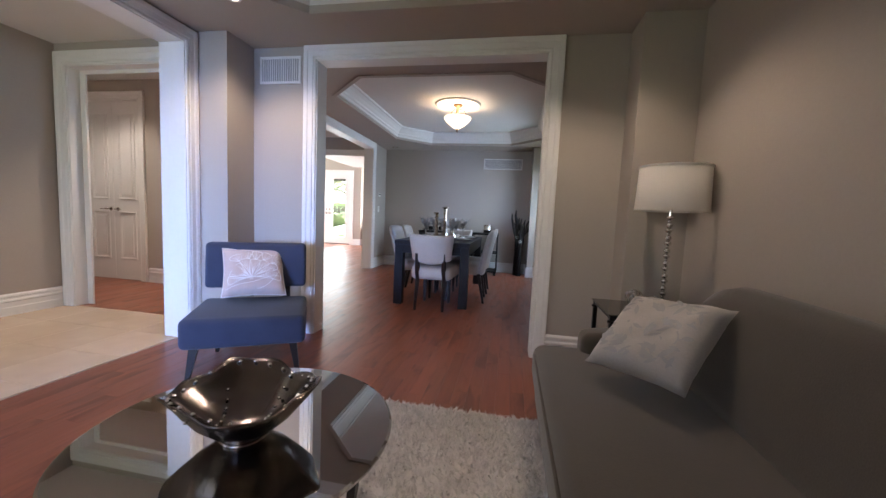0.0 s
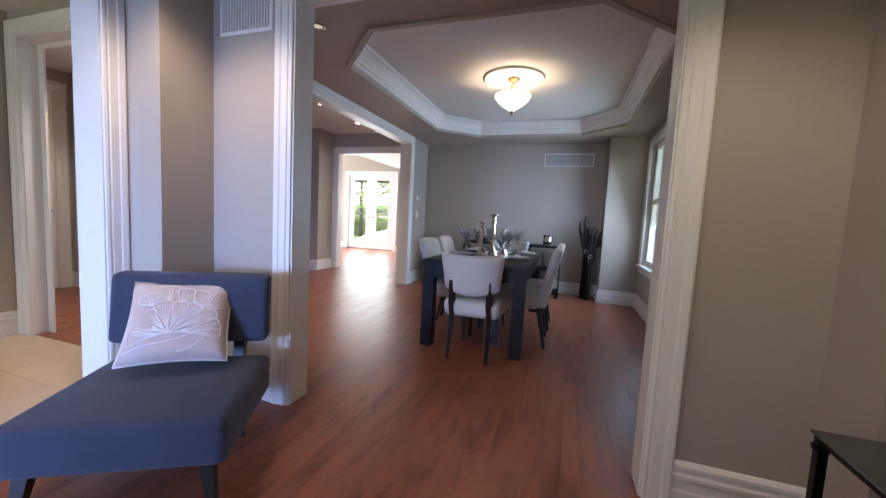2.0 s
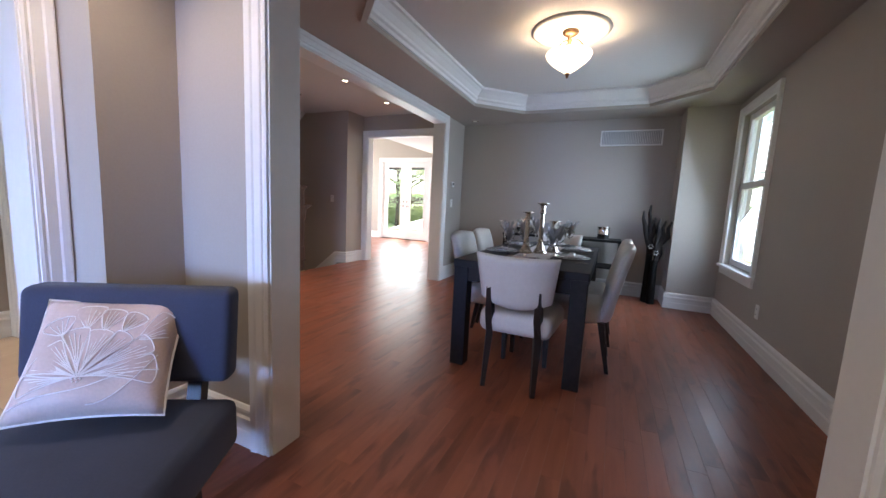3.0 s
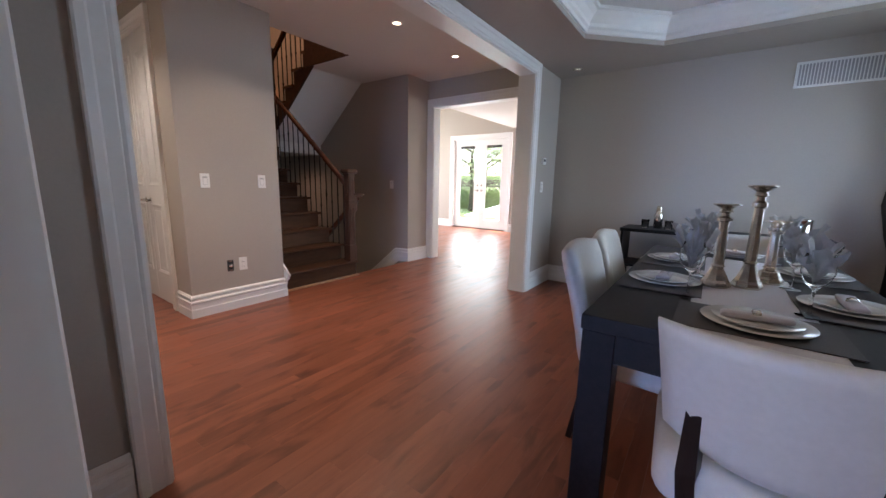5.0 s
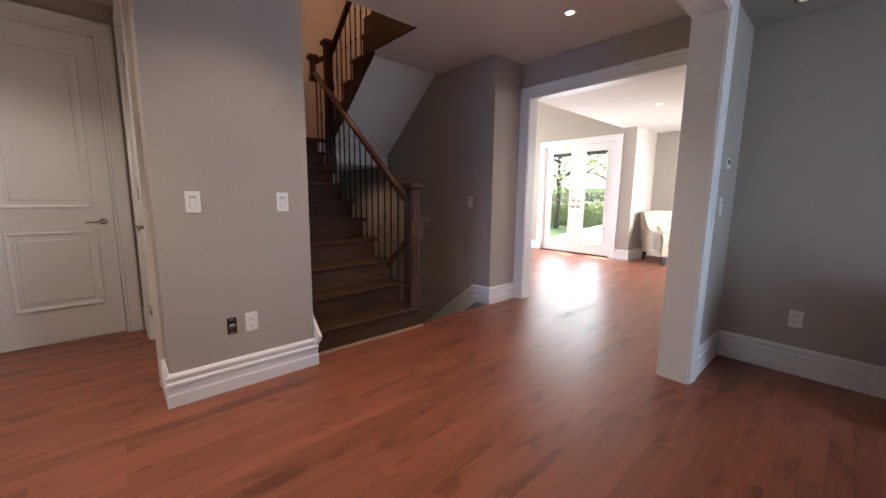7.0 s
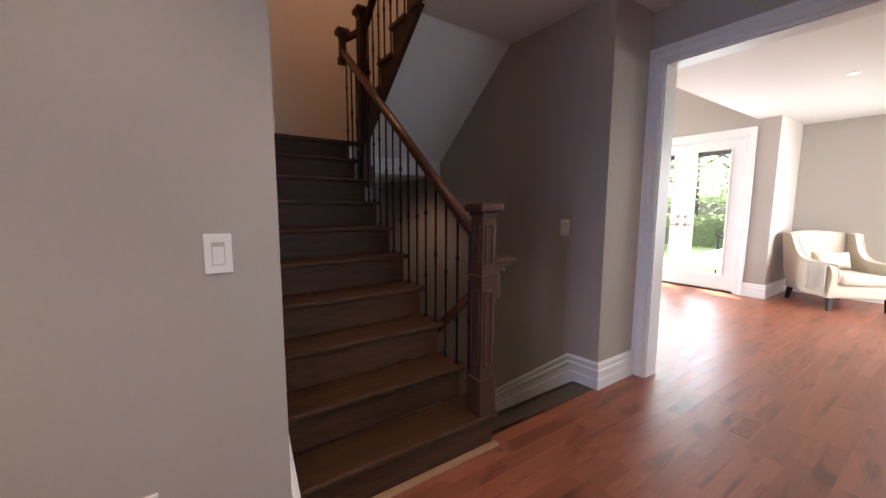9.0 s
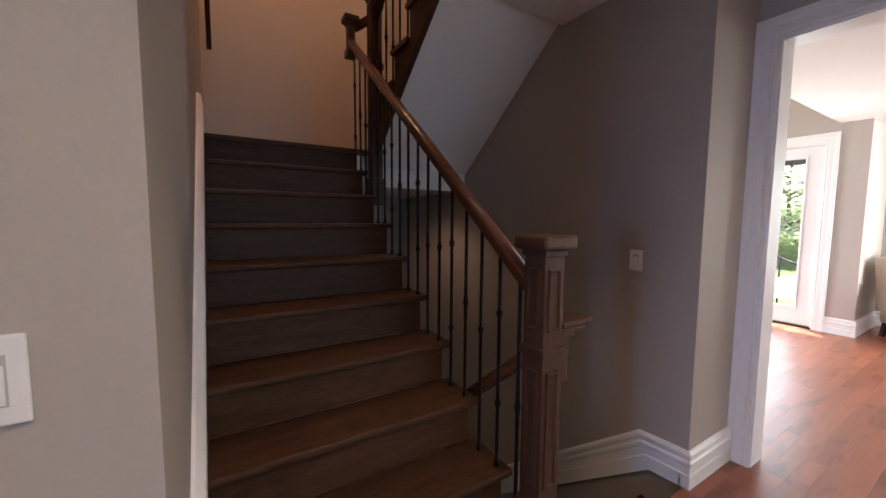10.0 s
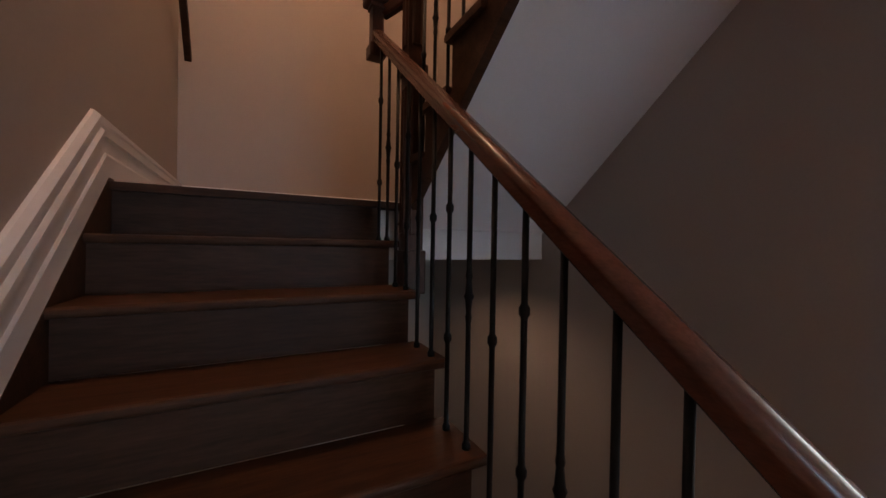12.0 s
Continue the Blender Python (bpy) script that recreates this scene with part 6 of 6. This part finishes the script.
def tree(x, y, h, spread, seed, count=3200):
    q = random.Random(seed)
    t = thing("tree", "leafy green garden tree with uneven crown", "tree", pose(x, y, -0.25), "garden trees")
    bm = bmesh.new()
    tube(bm, [(0, 0, 0), (0.04, 0.02, h * 0.25), (-0.05, 0.03, h * 0.55), (0.02, 0, h * 0.85)], [h * 0.02, h * 0.015, h * 0.010, h * 0.004], 9)
    tips = []
    for i in range(11):
        a, z = q.uniform(0, 6.28), h * q.uniform(0.2, 0.75)
        ln = spread * q.uniform(0.5, 1.0)
        tip = Vector((math.cos(a) * ln, math.sin(a) * ln, z + h * q.uniform(0.05, 0.22)))
        tube(bm, [(0, 0, z), tuple(tip * 0.5 + Vector((0, 0, z * 0.5 + 0.05))), tuple(tip)], [h * 0.012, h * 0.008, h * 0.003], 6)
        tips.append(tip)
    part("trunk", bm, BARK, t, "brown trunk with limbs", True)
    pts = []
    clumps = tips + [Vector((q.gauss(0, spread * 0.4), q.gauss(0, spread * 0.4), h * q.uniform(0.3, 1.0))) for i in range(16)]
    for i in range(count):
        c = q.choice(clumps)
        d = Vector((q.gauss(0, 1), q.gauss(0, 1), q.gauss(0, 0.8))) * spread * 0.2
        pts.append(c + d)
    ob = new("crown", leaves("crown", pts, 0.085, LEAF, seed))
    ob.parent = t
    return t


for k, (x, y, h, s) in enumerate(((-11.2, 19.5, 6.0, 2.2), (-11.5, 26.0, 8.5, 3.0), (-2.0, 25.0, 7.0, 2.6), (-14.5, 21.0, 7.0, 2.4), (3.5, 24.0, 8.0, 3.0), (-3.0, 33.0, 9.5, 3.6), (-8.9, 24.0, 5.6, 2.4), (-13.2, 24.5, 6.0, 2.6), (-7.0, 27.0, 7.0, 2.8))):
    tree(x, y, h, s, 60 + k)
hedge = thing("hedge", "dense clipped green hedge at the end of the lawn", "hedge", pose(0, 0, -0.25))
q = random.Random(9)
pts = [(q.uniform(-20, 9), 21.5 + q.choice((q.uniform(-0.5, -0.35), q.gauss(0, 0.3))), abs(q.gauss(0, 1)) * 0.0 + q.random() ** 0.6 * 1.25) for i in range(17000)]
ob = new("foliage", leaves("foliage", pts, 0.075, HEDGEL, 9))
ob.parent = hedge
part("core", bx(-20, 9, 21.2, 21.8, 0, 1.05), HEDGEL, hedge, "dark inner hedge")
fence = thing("fence", "weathered wooden board fence behind the hedge", "fence", pose(0, 35.5, -0.25))
for i in range(60):
    part("board", bx(-30 + 0.75 * i, -30 + 0.75 * i + 0.72, -0.02, 0.02, 0, 1.9), FENCE, fence)
# iron rail of the garden steps
gr = thing("garden_handrail", "black curved iron handrail of the patio steps", "handrail", pose(-5.55, 13.1, -0.25))
part("rail", tube(bmesh.new(), [(-0.45, 0, 1.0), (-0.1, 0, 0.86), (0.2, 0.0, 0.62), (0.33, 0.0, 0.52), (0.36, 0, 0.44), (0.30, 0, 0.40)], 0.018, 8), IRON, gr, "", True)
for x, z in ((-0.4, 0.98), (0.12, 0.68)):
    part("post", tube(bmesh.new(), [(x, 0, 0.0), (x, 0, z)], 0.014, 8), IRON, gr, "", True)
structure("backdrop", bx(-90, 90, 79.8, 80, -3, 3.2), LEAF, "distant band of green trees", "backdrop")

# house next door, seen through the dining window
SIDING = mat("pale_painted_siding", (0.74, 0.76, 0.78), 0.7, vary=0.05, grain=30, random=0.04, bump=0.05)
ROOFM = mat("grey_roof_shingle", (0.12, 0.115, 0.11), 0.9, vary=0.25, grain=30, bump=0.3)
nb = thing("neighbour_house", "pale sided neighbouring house close beside the window", "house", pose(4.2, 0, -0.3))
part("wall", bx(0.03, 6.0, 3.0, 18.0, 0, 6.2), SIDING, nb)
for i in range(31):
    bm = bmesh.new()
    for v in box(bm, 0.0, 0.028, 3.0, 18.0, 0.2 * i, 0.2 * i + 0.198):
        if v.co.z < 0.2 * i + 0.1 and v.co.x < 0.01:
            v.co.x -= 0.018
    part("siding_board", bm, SIDING, nb)
bm = bmesh.new()
q = [(-0.4, 6.2), (3.0, 8.4), (6.4, 6.2)]
a, b = [[bm.verts.new((x, y, z)) for x, z in q] for y in (2.7, 18.3)]
for f in ((a[0], a[1], b[1], b[0]), (a[1], a[2], b[2], b[1]), (a[2], a[0], b[0], b[2]), a, b[::-1]):
    bm.faces.new(f)
part("roof", bm, ROOFM, nb, "grey shingle roof")
# ---- floors ----
structure("floor", bx(-8.9, 1.2, 7.4, 12.5, -0.06, -0.016), SUBFLOOR, "subfloor under the hardwood planks", "floor")
floor_living = structure("floor_living", bx(-2.47, 1.3, -3.1, 7.5, -0.06, -0.016), SUBFLOOR, "reddish brown hardwood plank floor", "floor")
structure("floor_hall", bx(-6.1, -2.47, 2.94, 4.95, -0.06, -0.016), SUBFLOOR, "subfloor under the hardwood planks", "floor")
structure("floor_hall_north", bx(-4.50, -2.47, 4.95, 7.4, -0.06, -0.016), SUBFLOOR, "subfloor under the hardwood planks", "floor")
floor_foyer = structure("floor_foyer", bx(-4.3, -2.47, -1.5, 2.94, -0.06, -0.006), GROUT, "polished cream marble tile floor", "floor")
TW, TL = 0.45, 0.45
for i in range(4):
    for j in range(10):
        x0, y1 = -2.472 - TW * i, 2.938 - TL * j
        x1, y0 = max(x0 - TW, -4.28), max(y1 - TL, -1.5)
        if y1 - y0 < 0.05 or x0 - x1 < 0.05:
            continue
        bm = bx(x1 + 0.0012, x0 - 0.0012, y0 + 0.0012, y1 - 0.0012, -0.012, 0.0, bevel=0.0012, seg=1)
        part("tile", bm, TILE, floor_foyer)

PW = 0.083
prng = random.Random(7)
LENGTHS = [0.45, 0.62, 0.8, 1.0, 1.25, 1.5]


def plank_verts(x0, x1, y0, y1):
    c, g = 0.0002, 0.0002
    x0, x1, y0, y1 = x0 + g, x1 - g, y0 + g, y1 - g
    lo = [(x0, y0, -0.014), (x1, y0, -0.014), (x1, y1, -0.014), (x0, y1, -0.014)]
    mid = [(x0, y0, -c), (x1, y0, -c), (x1, y1, -c), (x0, y1, -c)]
    hi = [(x0 + c, y0 + c, 0), (x1 - c, y0 + c, 0), (x1 - c, y1 - c, 0), (x0 + c, y1 - c, 0)]
    return lo + mid + hi


PFACES = [(0, 1, 5, 4), (1, 2, 6, 5), (2, 3, 7, 6), (3, 0, 4, 7), (4, 5, 9, 8), (5, 6, 10, 9), (6, 7, 11, 10), (7, 4, 8, 11), (8, 9, 10, 11)]
plank_mesh = {}
for length in LENGTHS:
    me = bpy.data.meshes.new("plank")
    me.from_pydata(plank_verts(-PW / 2, PW / 2, 0, length), [], PFACES)
    me.materials.append(PLANK)
    plank_mesh[length] = me
rest_v, rest_f, count = [], [], 0
row = 0
x = 1.20
while x > -8.9:
    xc = x - PW / 2
    spans = []
    if xc > -2.47:
        spans = [(-3.05, 7.42)]
    elif xc > -4.50:
        spans = [(2.94, 7.5)]
    elif xc > -6.0:
        spans = [(2.94, 4.95)]
    spans = spans + [(7.5 if spans and spans[-1][1] == 7.5 else 7.42, 12.4)] if xc > -8.88 else spans
    if xc <= -4.50 and spans:
        spans[-1] = (7.5, 12.32 if xc > -4.82 else 11.4)
    for y0, y1 in spans:
        y = y0
        first = prng.uniform(0.2, 1.2)
        while y < y1 - 0.01:
            length = prng.choice(LENGTHS)
            if y == y0:
                length = first
            end = min(y + length, y1)
            near = -4.3 < xc < 0.2 and 2.2 < y < 6.4 and abs(xc + 0.2 + (y - 2.0) * 0.85) < 1.45
            if near and end - y == length and length in plank_mesh and count < 300:
                ob = new("plank", plank_mesh[length])
                ob.location = (xc, y, 0)
                ob.parent = floor_living
                count += 1
            else:
                k = len(rest_v)
                rest_v += plank_verts(xc - PW / 2, xc + PW / 2, y, end)
                rest_f += [tuple(k + i for i in f) for f in PFACES]
            y = end
    x -= PW
me = bpy.data.meshes.new("plank_field")
me.from_pydata(rest_v, [], rest_f)
me.materials.append(PLANK_J)
tagged(new("plank_field", me), "reddish brown stained hardwood planks", "floor", kind="stuff")
